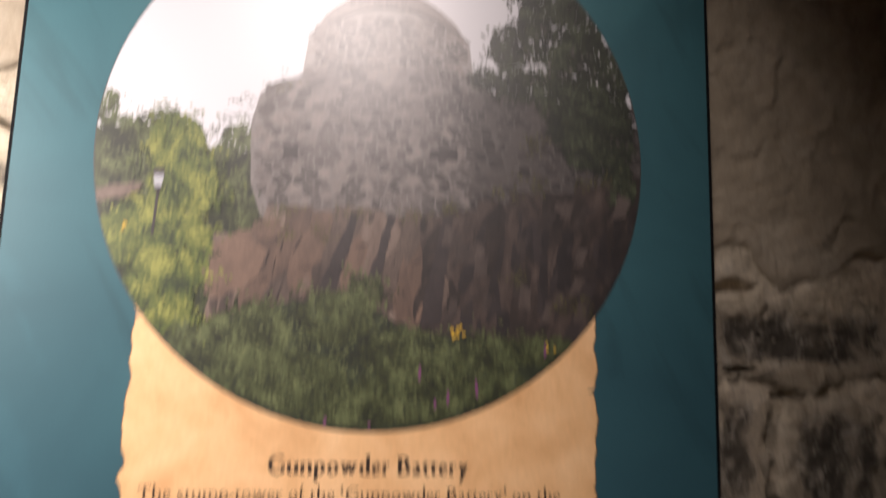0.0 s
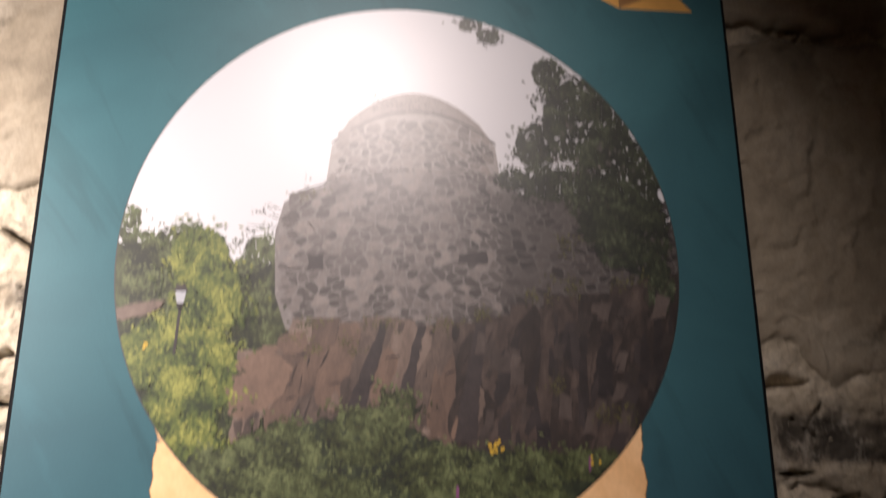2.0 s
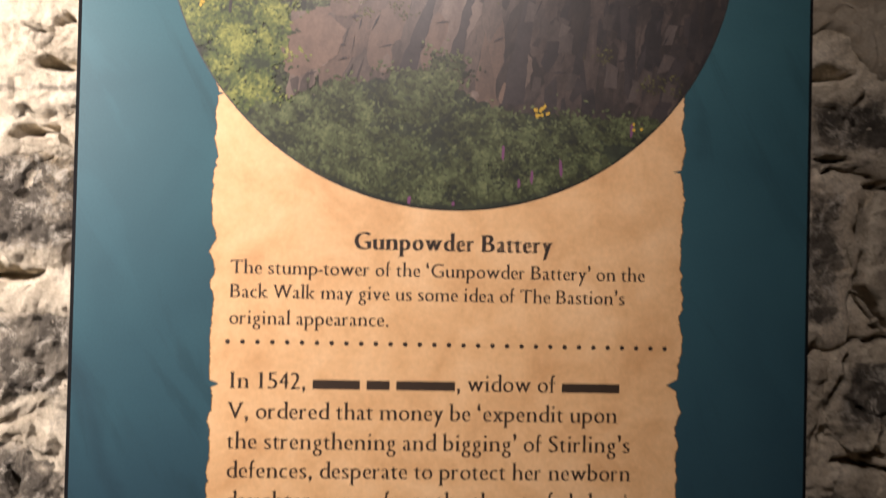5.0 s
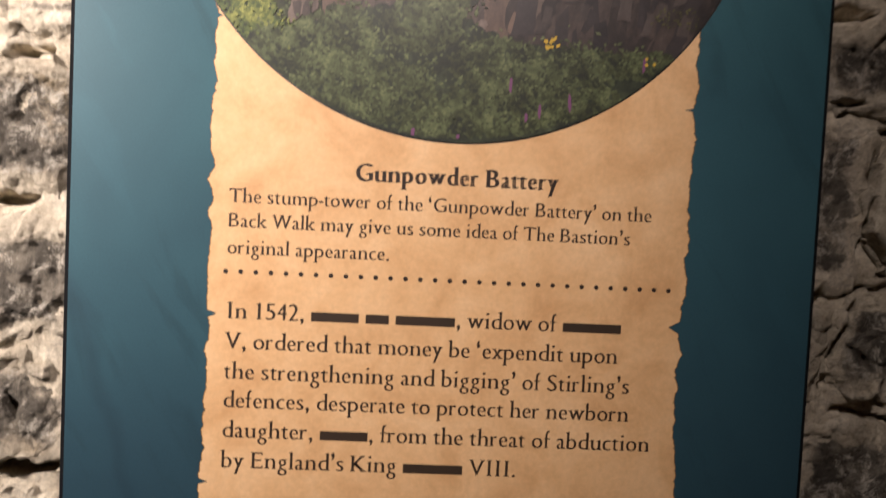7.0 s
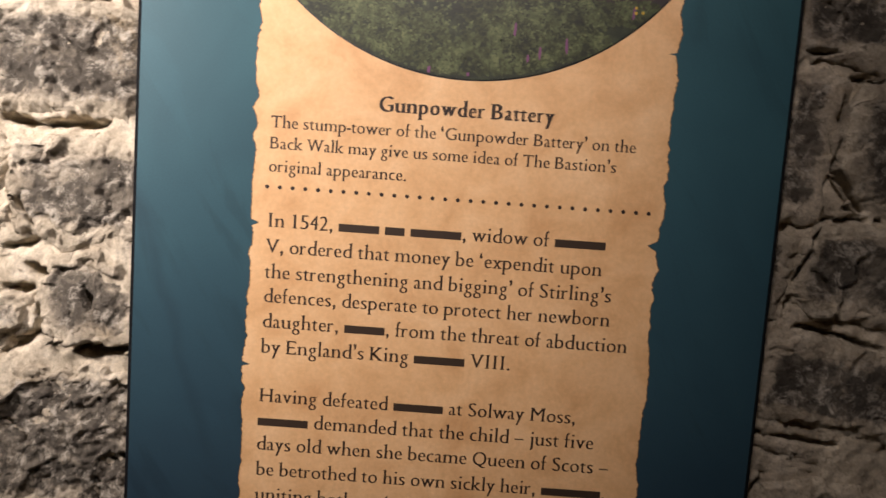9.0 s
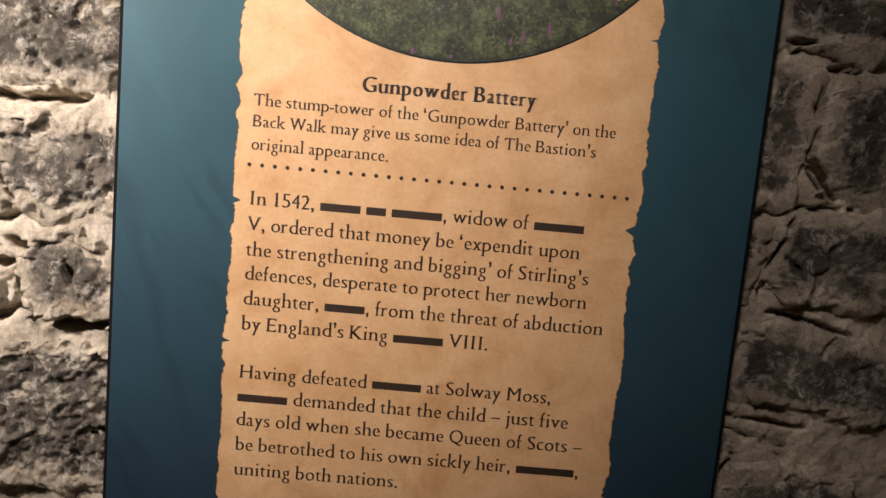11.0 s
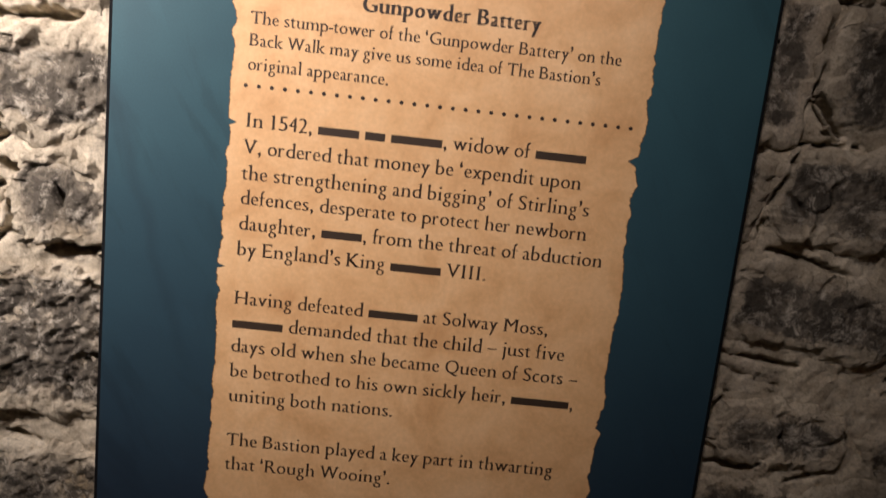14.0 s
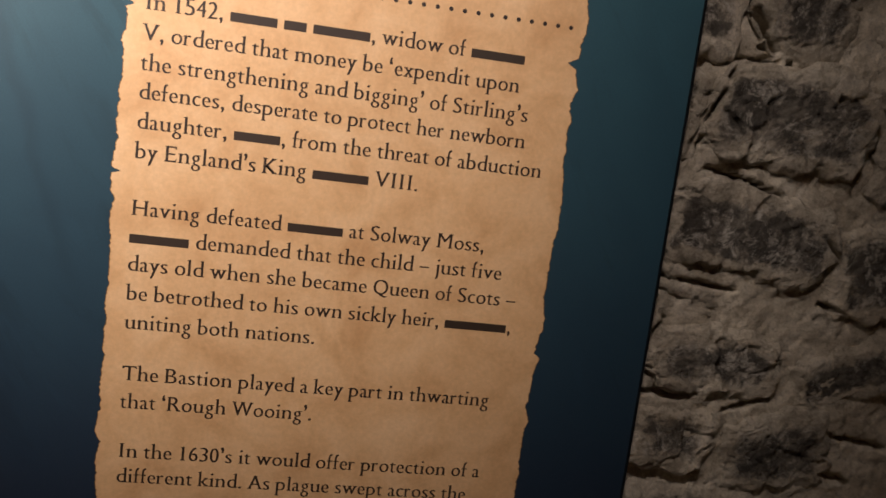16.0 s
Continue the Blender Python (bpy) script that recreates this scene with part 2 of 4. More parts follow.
# ---- the rubble wall ----
def chipped(p, scale):
    """Flat broken facets, each tilted its own way."""
    q = p * scale + 0.35 * Vector((noise.noise(p * scale * 2.3), 0.0, noise.noise(p * scale * 2.3 + Vector((5, 1, 7)))))
    near = noise.voronoi(q)[1][0]
    return max(-1.0, min(1.0, (q - near).dot(noise.cell_vector(near * 9.7) - Vector((0.5, 0.5, 0.5))) * 2.4))


# the open joints: from x, z to x, z and half width
JOINT_DEPTH = (0.036, 0.024)
JOINTS_RIGHT = [
    (0.443, 1.524, 0.480, 1.521, 0.0040), (0.500, 1.495, 0.547, 1.492, 0.0024), (0.499, 1.476, 0.499, 1.413, 0.0024),
    (0.499, 1.413, 0.493, 1.374, 0.0024), (0.493, 1.374, 0.542, 1.318, 0.0049), (0.490, 1.306, 0.570, 1.312, 0.0024),
    (0.488, 1.301, 0.458, 1.213, 0.0027), (0.458, 1.213, 0.455, 1.172, 0.0027), (0.471, 1.161, 0.529, 1.154, 0.0032),
    (0.529, 1.154, 0.594, 1.135, 0.0032), (0.429, 1.012, 0.547, 0.998, 0.0024), (0.433, 0.917, 0.449, 0.951, 0.0027),
    (0.426, 0.845, 0.513, 0.847, 0.0027), (0.657, 1.087, 0.694, 1.055, 0.0024), (0.671, 0.992, 0.713, 0.981, 0.0027),
    (0.554, 0.827, 0.629, 0.851, 0.0027), (0.726, 0.741, 0.777, 0.731, 0.0040), (0.719, 0.804, 0.827, 0.787, 0.0024),
    (0.477, 2.088, 0.619, 2.080, 0.0045), (0.426, 1.626, 0.490, 1.628, 0.0049),
]
JOINTS_LEFT = [
    (-0.607, 1.366, -0.562, 1.356, 0.0061), (-0.562, 1.356, -0.465, 1.369, 0.0061), (-0.598, 1.274, -0.560, 1.227, 0.0026),
    (-0.605, 1.190, -0.552, 1.205, 0.0029), (-0.570, 1.168, -0.543, 1.156, 0.0079), (-0.604, 1.136, -0.562, 1.138, 0.0045),
    (-0.553, 1.078, -0.550, 1.117, 0.0056), (-0.603, 1.049, -0.557, 1.077, 0.0056), (-0.557, 1.077, -0.511, 1.061, 0.0056),
    (-0.511, 1.061, -0.419, 1.066, 0.0056), (-0.490, 1.144, -0.478, 1.118, 0.0038), (-0.561, 0.792, -0.506, 0.782, 0.0034),
    (-0.477, 1.609, -0.434, 1.607, 0.0040), (-0.504, 1.524, -0.453, 1.535, 0.0045), (-0.492, 1.653, -0.459, 1.650, 0.0026),
    (-0.533, 2.150, -0.429, 2.144, 0.0050), (-0.480, 1.816, -0.429, 1.784, 0.0029), (-0.455, 1.658, -0.435, 1.662, 0.0029),
]


def open_joint(x, z):
    """How deep the joints stand open at a point of the wall, 0 to 1."""
    deep = 0.0
    for ax, az, bx, bz, w in JOINTS_LEFT if x < 0 else JOINTS_RIGHT:
        if not (min(ax, bx) - 0.02 < x < max(ax, bx) + 0.02 and min(az, bz) - 0.02 < z < max(az, bz) + 0.02):
            continue
        dx, dz = bx - ax, bz - az
        t = max(0.0, min(1.0, ((x - ax) * dx + (z - az) * dz) / (dx * dx + dz * dz)))
        wob = noise.noise(Vector((x * 70, 0, z * 70)))
        d = math.hypot(x - ax - t * dx, z - az - t * dz + 0.006 * noise.noise(Vector((x * 30, 4, z * 30))) + 0.002 * noise.noise(Vector((x * 110, 4, z * 110))))
        deep = max(deep, math.exp(-((d / (w * (1.1 + 0.8 * wob) * (0.45 + 0.75 * math.sin(math.pi * t)))) ** 4)))
    return deep


def mortar_y(x, z):
    p = Vector((x, 0.3, z))
    return JOINT_DEPTH[x > 0] * open_joint(x, z) + 0.0615 + 0.005 * fbm(p * 9, 3) + 0.003 * fbm(p * 34, 3) + 0.0022 * noise.noise(p * 150) + 0.002 * chipped(p, 45)


def stone_wall():
    bm = bmesh.new()
    nx, nz, w, inner, z0, z1 = 150, 400, 0.92, 0.34, 0.55, 2.32
    for side in (-1, 1):
        grid = []
        for k in range(nz + 1):
            z = z0 + (z1 - z0) * k / nz
            grid.append([bm.verts.new((x, mortar_y(x, z), z)) for x in (side * (inner + (w - inner) * i / nx) for i in range(nx + 1))])
        for k in range(nz):
            for i in range(nx):
                bm.faces.new((grid[k][i], grid[k][i + 1], grid[k + 1][i + 1], grid[k + 1][i]))
    box(bm, -inner, inner, 0.075, 0.2, z0, z1)
    # the plain rest of the wall, round and behind the close stretch
    for a, b, c, d in ((-2.5, 2.5, 0.0, z0), (-2.5, 2.5, z1, 3.0), (-2.5, -w, z0, z1), (w, 2.5, z0, z1)):
        box(bm, a, b, 0.07, 0.3, c, d)
    box(bm, -w, w, 0.14, 0.3, z0, z1)
    return tagged(link("wall_north", bm, MORTAR, smooth=True), "old rubble stone wall with pale crumbling lime mortar", "wall", kind="structure")


WALL = stone_wall()


def stone(x, z, w, h, front, turn, rough, seed, mat, res):
    """One rough block: an irregular rounded outline, a broken face and edges that roll back into the mortar."""
    bm = bmesh.new()
    smear = bm.verts.layers.float.new("smear")
    off = Vector((seed * 3.7, seed * 1.3, seed * 5.1))
    nu, nv = max(10, int(w / res)), max(10, int(h / res))
    c, s = math.cos(radians(turn)), math.sin(radians(turn))
    rows = []
    for j in range(nv + 1):
        v = 2 * j / nv - 1
        row = []
        for i in range(nu + 1):
            u = 2 * i / nu - 1
            # square to rounded square
            a, b = u * math.sqrt(1 - 0.28 * v * v), v * math.sqrt(1 - 0.28 * u * u)
            px, pz = a * w / 2 * 1.04, b * h / 2 * 1.04
            q = Vector((px, 0, pz)) + off
            d = max(abs(u), abs(v))
            edge = smoothstep(0.35, 1.0, d)
            px += edge * (0.10 * min(w, h) * noise.noise(q * 16) + 0.012 * noise.noise(q * 45))
            pz += edge * (0.10 * min(w, h) * noise.noise(q * 16 + Vector((9, 4, 2))) + 0.012 * noise.noise(q * 45 + Vector((3, 8, 1))))
            inset = min((1 - abs(u)) * w, (1 - abs(v)) * h) / 2
            roll = max(0.0, 1 - inset / (0.018 + 0.010 * noise.noise(q * 20)))
            y = front + 0.010 * roll ** 2.0 + 0.005 * (u * math.sin(seed) + v * math.cos(seed * 2))
            y += rough * (chipped(q, 13) * 0.0075 + chipped(q, 38) * 0.0028 + 0.005 * fbm(q * 12, 3) + 0.0022 * fbm(q * 60, 3) + 0.0020 * noise.noise(q * 150) + 0.0016 * noise.noise(q * 290))
            wx, wz = x + c * px - s * pz, z + s * px + c * pz
            vert = bm.verts.new((wx, y + JOINT_DEPTH[wx > 0] * open_joint(wx, wz), wz))
            vert[smear] = 1 - smoothstep(0.004, 0.046, inset)
            row.append(vert)
        rows.append(row)
    for j in range(nv):
        for i in range(nu):
            bm.faces.new((rows[j][i], rows[j][i + 1], rows[j + 1][i + 1], rows[j + 1][i]))
    # sides running back into the wall
    rim = [rows[0][i] for i in range(nu)] + [rows[j][nu] for j in range(nv)] + [rows[nv][i] for i in range(nu, 0, -1)] + [rows[j][0] for j in range(nv, 0, -1)]
    back = [bm.verts.new((x + (p.co.x - x) * 0.93, 0.16, z + (p.co.z - z) * 0.93)) for p in rim]
    for i in range(len(rim)):
        j = (i + 1) % len(rim)
        bm.faces.new((rim[j], rim[i], back[i], back[j]))
    return link("stone", bm, mat, WALL, smooth=True)


# x, z, width, height, face depth, turn, roughness
STONES_LEFT = [
    (-0.50, 1.535 + 0.68, 0.30, 0.10, 0.060, 0, 0.8),
    (-0.48, 1.725, 0.22, 0.080, 0.056, 2, 0.9),
    (-0.50, 1.807, 0.26, 0.058, 0.060, -3, 0.9),
    (-0.47, 1.675, 0.16, 0.024, 0.066, -3, 1.0),
    (-0.49, 1.640, 0.24, 0.050, 0.056, -4, 1.0),
    (-0.46, 1.580, 0.20, 0.060, 0.055, 4, 1.1),
    (-0.50, 1.448, 0.28, 0.155, 0.054, 1, 1.0),
    (-0.49, 1.277, 0.215, 0.145, 0.050, -2, 1.0),
    (-0.655, 1.310, 0.11, 0.085, 0.058, 4, 1.0),
    (-0.625, 1.225, 0.085, 0.050, 0.062, 18, 1.2),
    (-0.620, 1.178, 0.075, 0.032, 0.064, 8, 1.2),
    (-0.482, 1.128, 0.150, 0.135, 0.050, -6, 1.1),
    (-0.566, 1.160, 0.040, 0.036, 0.066, 30, 1.3),
    (-0.610, 1.100, 0.105, 0.070, 0.056, 10, 1.1),
    (-0.500, 0.935, 0.26, 0.215, 0.054, -1, 1.5),
    (-0.510, 0.798, 0.075, 0.022, 0.062, -6, 1.1),
    (-0.495, 0.705, 0.28, 0.150, 0.054, 1, 1.0),
]
STONES_RIGHT = [
    (0.545, 1.563, 0.26, 0.110, 0.052, 1, 0.82),
    (0.446, 1.402, 0.098, 0.205, 0.052, -3, 0.62),
    (0.578, 1.402, 0.160, 0.180, 0.050, -4, 0.56),
    (0.462, 1.320, 0.036, 0.030, 0.058, 20, 0.75),
    (0.425, 1.228, 0.062, 0.125, 0.056, -6, 0.75),
    (0.580, 1.236, 0.245, 0.140, 0.047, -5, 0.62),
    (0.550, 1.080, 0.265, 0.125, 0.052, -7, 0.62),
    (0.475, 0.995, 0.140, 0.030, 0.056, -9, 0.75),
    (0.480, 0.966, 0.120, 0.026, 0.060, -8, 0.75),
    (0.535, 0.895, 0.200, 0.105, 0.050, -4, 0.69),
    (0.485, 0.785, 0.135, 0.105, 0.050, -3, 0.69),
    (0.650, 0.770, 0.175, 0.125, 0.052, 8, 0.69),
    (0.735, 0.890, 0.170, 0.095, 0.052, 22, 0.62),
    (0.745, 1.040, 0.135, 0.140, 0.054, 10, 0.69),
    (0.760, 1.340, 0.150, 0.160, 0.054, 4, 0.62),
    (0.780, 1.190, 0.130, 0.120, 0.054, -8, 0.62),
    (0.480, 0.670, 0.200, 0.100, 0.054, 3, 0.62),
]
for k, row in enumerate(STONES_LEFT + STONES_RIGHT):
    stone(*row, k + 1.5, STONE, 0.0026)
# the two tall dressed blocks beside the picture, and the one over the right of them
for k, row in enumerate([(-0.50, 2.005, 0.30, 0.315, 0.054, 0, 0.55), (0.545, 1.868, 0.31, 0.435, 0.050, 0, 0.55), (0.54, 2.165, 0.32, 0.125, 0.048, -2, 0.6)]):
    stone(*row, k + 60.5, DRESSED, 0.0042)


# ---- the information board: x across, z up, its face at y = 0 ----
HALF, TOP, BOTTOM = 0.4, 2.42, 0.42
board = new("information_board")
board.location = (0, 0.05, BOTTOM)
tagged(board, "tall teal printed information board mounted on the rubble wall", "information board")
board_shift = Vector(board.location)


def onto_board(name, bm, mat, parent=board, label=""):
    """Links a piece drawn in the place's own coordinates under the board."""
    bm.transform(Matrix.Translation(-board_shift))
    return part(name, bm, mat, parent, label)


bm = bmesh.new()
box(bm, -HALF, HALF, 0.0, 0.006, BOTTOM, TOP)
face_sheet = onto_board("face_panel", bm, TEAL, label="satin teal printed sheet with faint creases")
bm = bmesh.new()
box(bm, -HALF - 0.006, HALF + 0.006, 0.0035, 0.020, BOTTOM - 0.006, TOP + 0.006, 0.001)
onto_board("backing_board", bm, EDGE, label="black backing board with a thin visible edge")
for x in (-0.3, 0.3):
    bm = bmesh.new()
    box(bm, x - 0.02, x + 0.02, 0.020, 0.10, BOTTOM + 0.1, TOP - 0.1)
    onto_board("batten", bm, EDGE, label="hidden black fixing batten")


def flat(bm, points, y):
    """A flat printed patch facing the room."""
    return bm.faces.new([bm.verts.new((x, y * 0.25, z)) for x, z in reversed(points)])


# torn parchment scroll
def torn_edge(side):
    pts = []
    for i in range(900):
        z = BOTTOM + 0.03 + i * (1.66 - BOTTOM - 0.03) / 899
        q = Vector((side * 7.0, 0.0, z))
        bulge = abs(math.sin(math.pi * (z + 0.06 * noise.noise(q * 9)) / 0.052 + side))
        kind = smoothstep(-0.25, 0.25, noise.noise(q * 7 + Vector((3, 1, 0))))
        wave = kind * bulge ** 0.7 + (1 - kind) * (1 - bulge ** 0.6)
        x = 0.2515 + (0.0055 + 0.004 * noise.noise(q * 9)) * wave + 0.0030 * noise.noise(q * 45) + 0.0020 * noise.noise(q * 130) + 0.0015 * noise.noise(q * 330)
        cuts = ((1.496, 0.010, 0.0016), (1.260, 0.011, 0.007), (0.904, 0.006, 0.005)) if side > 0 else ((1.254, 0.009, 0.004), (1.072, 0.011, 0.0028), (1.567, 0.006, 0.003))
        for zc, deep, half in cuts:
            x -= deep * max(0.0, 1 - abs(z - zc) / half)
        pts.append((side * x + 0.0015 * (1 + side), z))
    return pts


bm = bmesh.new()
lefts, rights = torn_edge(-1), torn_edge(1)
for (xa, za), (xb, zb), (xc, _), (xd, _) in zip(lefts, lefts[1:], rights, rights[1:]):
    flat(bm, [(xa, za), (xc, za), (xd, zb), (xb, zb)][::-1], -0.0004)
bmesh.ops.remove_doubles(bm, verts=bm.verts, dist=1e-6)
parchment = onto_board("parchment_scroll", bm, PARCHMENT, label="printed tan parchment scroll with torn edges")
bm = bmesh.new()
for side in (lefts, rights):
    g = 0.0009 if side is rights else -0.0009
    for (xa, za), (xb, zb) in zip(side, side[1:]):
        flat(bm, [(xa + g, za), (xa, za), (xb, zb), (xb + g, zb)] if g < 0 else [(xa, za), (xa + g, za), (xb + g, zb), (xb, zb)], -0.0003)
onto_board("scroll_outline", bm, GOLD_DARK, parchment, "thin brown outline of the torn edge")


# ---- the ribbon banner across the top ----
def ribbon_z(x, z):
    """The banner hangs a touch lower on its right."""
    return z - 0.029 * x


bm = bmesh.new()
flat(bm, [(x, ribbon_z(x, z)) for x, z in ((-0.252, 2.117), (-0.05, 2.1175), (0.06, 2.1175), (0.267, 2.117), (0.267, 2.235), (-0.252, 2.235))], -0.0014)
banner = onto_board("ribbon_banner", bm, GOLD, label="printed golden ribbon banner with folded swallowtail ends")
for s in (-1, 1):
    e, tip = (0.267, 0.362) if s > 0 else (0.250, 0.356)
    bm = bmesh.new()
    pts = [(s * e, 2.097), (s * tip, 2.098), (s * (tip - 0.036), 2.139), (s * tip, 2.195), (s * (e - 0.04), 2.195), (s * (e - 0.04), 2.117)]
    pts = [(x, ribbon_z(x, z)) for x, z in pts]
    flat(bm, pts if s > 0 else pts[::-1], -0.0008)
    onto_board("ribbon_tail", bm, GOLD, banner)
    bm = bmesh.new()
    pts = [(s * e, 2.0975), (s * (e + 0.046), 2.119), (s * e, 2.119)]
    pts = [(x, ribbon_z(x, z)) for x, z in pts]
    flat(bm, pts if s > 0 else pts[::-1], -0.0011)
    onto_board("ribbon_fold", bm, GOLD_DARK, banner, "dark underside of the folded ribbon")
for x, h in ((0.074, 0.004), (0.19, 0.002), (-0.13, 0.003)):
    bm = bmesh.new()
    flat(bm, [(x - 0.0012, ribbon_z(x, 2.1172)), (x + 0.0012, ribbon_z(x, 2.1172)), (x, ribbon_z(x, 2.1172) + h)], -0.0017)
    onto_board("ribbon_nick", bm, GOLD_DARK, banner, "small dark nick in the ribbon's edge")


# ---- the round photograph: flat printed patches, laid one over another ----
CX, CZ, CR = 0.0008, 1.7615, 0.3133
rng = random.Random(7)
ROUND = [(CX + CR * math.cos(2 * math.pi * k / 180), CZ + CR * math.sin(2 * math.pi * k / 180)) for k in range(180)]


def inside(x, z, slack=0.0):
    return math.hypot(x - CX, z - CZ) < CR - slack


def trimmed(points):
    """Cuts a patch to the round outline."""
    if all(inside(x, z, 0.0006) for x, z in points):
        return points
    out = list(points)
    for (ax, az), (bx, bz) in zip(ROUND, ROUND[1:] + ROUND[:1]):
        src, out = out, []
        for (px, pz), (qx, qz) in zip(src, src[1:] + src[:1]):
            dp = (bx - ax) * (pz - az) - (bz - az) * (px - ax)
            dq = (bx - ax) * (qz - az) - (bz - az) * (qx - ax)
            if dp >= 0:
                out.append((px, pz))
            if dp * dq < 0:
                t = dp / (dp - dq)
                out.append((px + t * (qx - px), pz + t * (qz - pz)))
        if len(out) < 3:
            return []
    return out


def patch(bm, points, y):
    points = trimmed(points)
    if len(points) >= 3:
        flat(bm, points, y)


def arc(x0, z0, x1, z1, rise, steps=24):
    """A bowed line from one point to another."""
    return [(x0 + (x1 - x0) * k / steps, z0 + (z1 - z0) * k / steps + rise * (1 - (2 * k / steps - 1) ** 2)) for k in range(steps + 1)]


def ragged(points, size):
    """The same outline with small uneven breaks."""
    out = []
    for (px, pz), (qx, qz) in zip(points, points[1:] + points[:1]):
        k = max(1, int(math.hypot(qx - px, qz - pz) / 0.006))
        for i in range(k):
            out.append((px + (qx - px) * i / k + rng.uniform(-size, size), pz + (qz - pz) * i / k + rng.uniform(-size, size)))
    return out


def pebble(x, z, w, h, turn=0.0, corners=7):
    c, s = math.cos(turn), math.sin(turn)
    out = []
    for k in range(corners):
        a = 2 * math.pi * (k + rng.uniform(-0.3, 0.3)) / corners
        r = rng.uniform(0.82, 1.12)
        px, pz = w / 2 * r * math.copysign(abs(math.cos(a)) ** 0.7, math.cos(a)), h / 2 * r * math.copysign(abs(math.sin(a)) ** 0.7, math.sin(a))
        out.append((x + c * px - s * pz, z + s * px + c * pz))
    return out


LAMP_GLASS = ink_material("lamp_glass_print", (0.34, 0.35, 0.38))
SKY = ink_material("pale_sky_print", (0.57, 0.57, 0.60))
MASONRY = island_material("grey_masonry_print", (0.3, (0.150, 0.136, 0.131)), (0.7, (0.315, 0.290, 0.280)), scale=150)
PALE_MASONRY = island_material("pale_masonry_print", (0.3, (0.24, 0.222, 0.212)), (0.7, (0.44, 0.412, 0.398)), scale=130)
COBBLE = island_material("tower_stone_print", (0.15, (0.050, 0.043, 0.041)), (0.5, (0.098, 0.084, 0.080)), (0.85, (0.190, 0.164, 0.151)), scale=120, amount=0.75)
DARK_COBBLE = island_material("shaded_stone_print", (0.2, (0.024, 0.020, 0.020)), (0.8, (0.070, 0.060, 0.057)), scale=20, amount=0.8)
CRAG = island_material("brown_crag_print", (0.22, (0.038, 0.028, 0.024)), (0.42, (0.078, 0.057, 0.047)), (0.6, (0.128, 0.092, 0.074)), (0.82, (0.190, 0.145, 0.120)), scale=60, amount=0.44, stretch=2.6)
DARK_CRAG = island_material("shaded_crag_print", (0.22, (0.011, 0.008, 0.008)), (0.45, (0.026, 0.019, 0.017)), (0.62, (0.056, 0.040, 0.034)), (0.85, (0.105, 0.078, 0.066)), scale=60, amount=0.30, stretch=2.6)
LIT_CRAG = island_material("lit_rock_face_print", (0.25, (0.030, 0.023, 0.021)), (0.6, (0.068, 0.052, 0.046)), (0.85, (0.098, 0.077, 0.069)), scale=60, amount=0.55, stretch=2.0)
SHADED = island_material("shaded_masonry_print", (0.2, (0.022, 0.019, 0.019)), (0.8, (0.050, 0.043, 0.042)), scale=30)
SIDE_WALL = island_material("dim_masonry_print", (0.2, (0.075, 0.067, 0.064)), (0.8, (0.135, 0.121, 0.115)), scale=60)
CRACK = island_material("dark_crevice_print", (0.3, (0.014, 0.011, 0.012)), (0.7, (0.036, 0.028, 0.028)), scale=60, amount=0.3)
RUST = island_material("orange_rock_print", (0.25, (0.070, 0.047, 0.037)), (0.75, (0.150, 0.098, 0.072)), scale=60, amount=0.45, stretch=2.6)
DARK_LEAF = island_material("dark_foliage_print", (0.3, (0.007, 0.009, 0.007)), (0.5, (0.017, 0.023, 0.012)), (0.64, (0.040, 0.052, 0.025)), (0.8, (0.10, 0.12, 0.075)), scale=34, amount=0.18, detail=4.0)
LIME_LEAF = island_material("lime_foliage_print", (0.32, (0.016, 0.026, 0.008)), (0.44, (0.050, 0.076, 0.016)), (0.56, (0.118, 0.138, 0.028)), (0.72, (0.255, 0.262, 0.060)), scale=34, amount=0.18, detail=4.0)
GREEN_LEAF = island_material("bush_foliage_print", (0.34, (0.009, 0.012, 0.006)), (0.46, (0.036, 0.044, 0.015)), (0.57, (0.066, 0.083, 0.033)), (0.71, (0.122, 0.142, 0.060)), scale=34, amount=0.18, detail=4.0)
MOSS_LEAF = island_material("mossy_growth_print", (0.2, (0.035, 0.034, 0.012)), (0.8, (0.10, 0.094, 0.028)), scale=24, amount=0.7)

bm = bmesh.new()
flat(bm, [(CX + (x - CX) * 1.0042, CZ - 0.0004 + (z - CZ) * 1.0042) for x, z in ROUND], -0.0009)
photograph = onto_board("photograph", bm, RIM, label="round printed photograph of a stone tower on a crag")
bm = bmesh.new()
flat(bm, ROUND, -0.0012)
onto_board("printed_sky", bm, SKY, photograph, "pale overcast sky in the photograph")


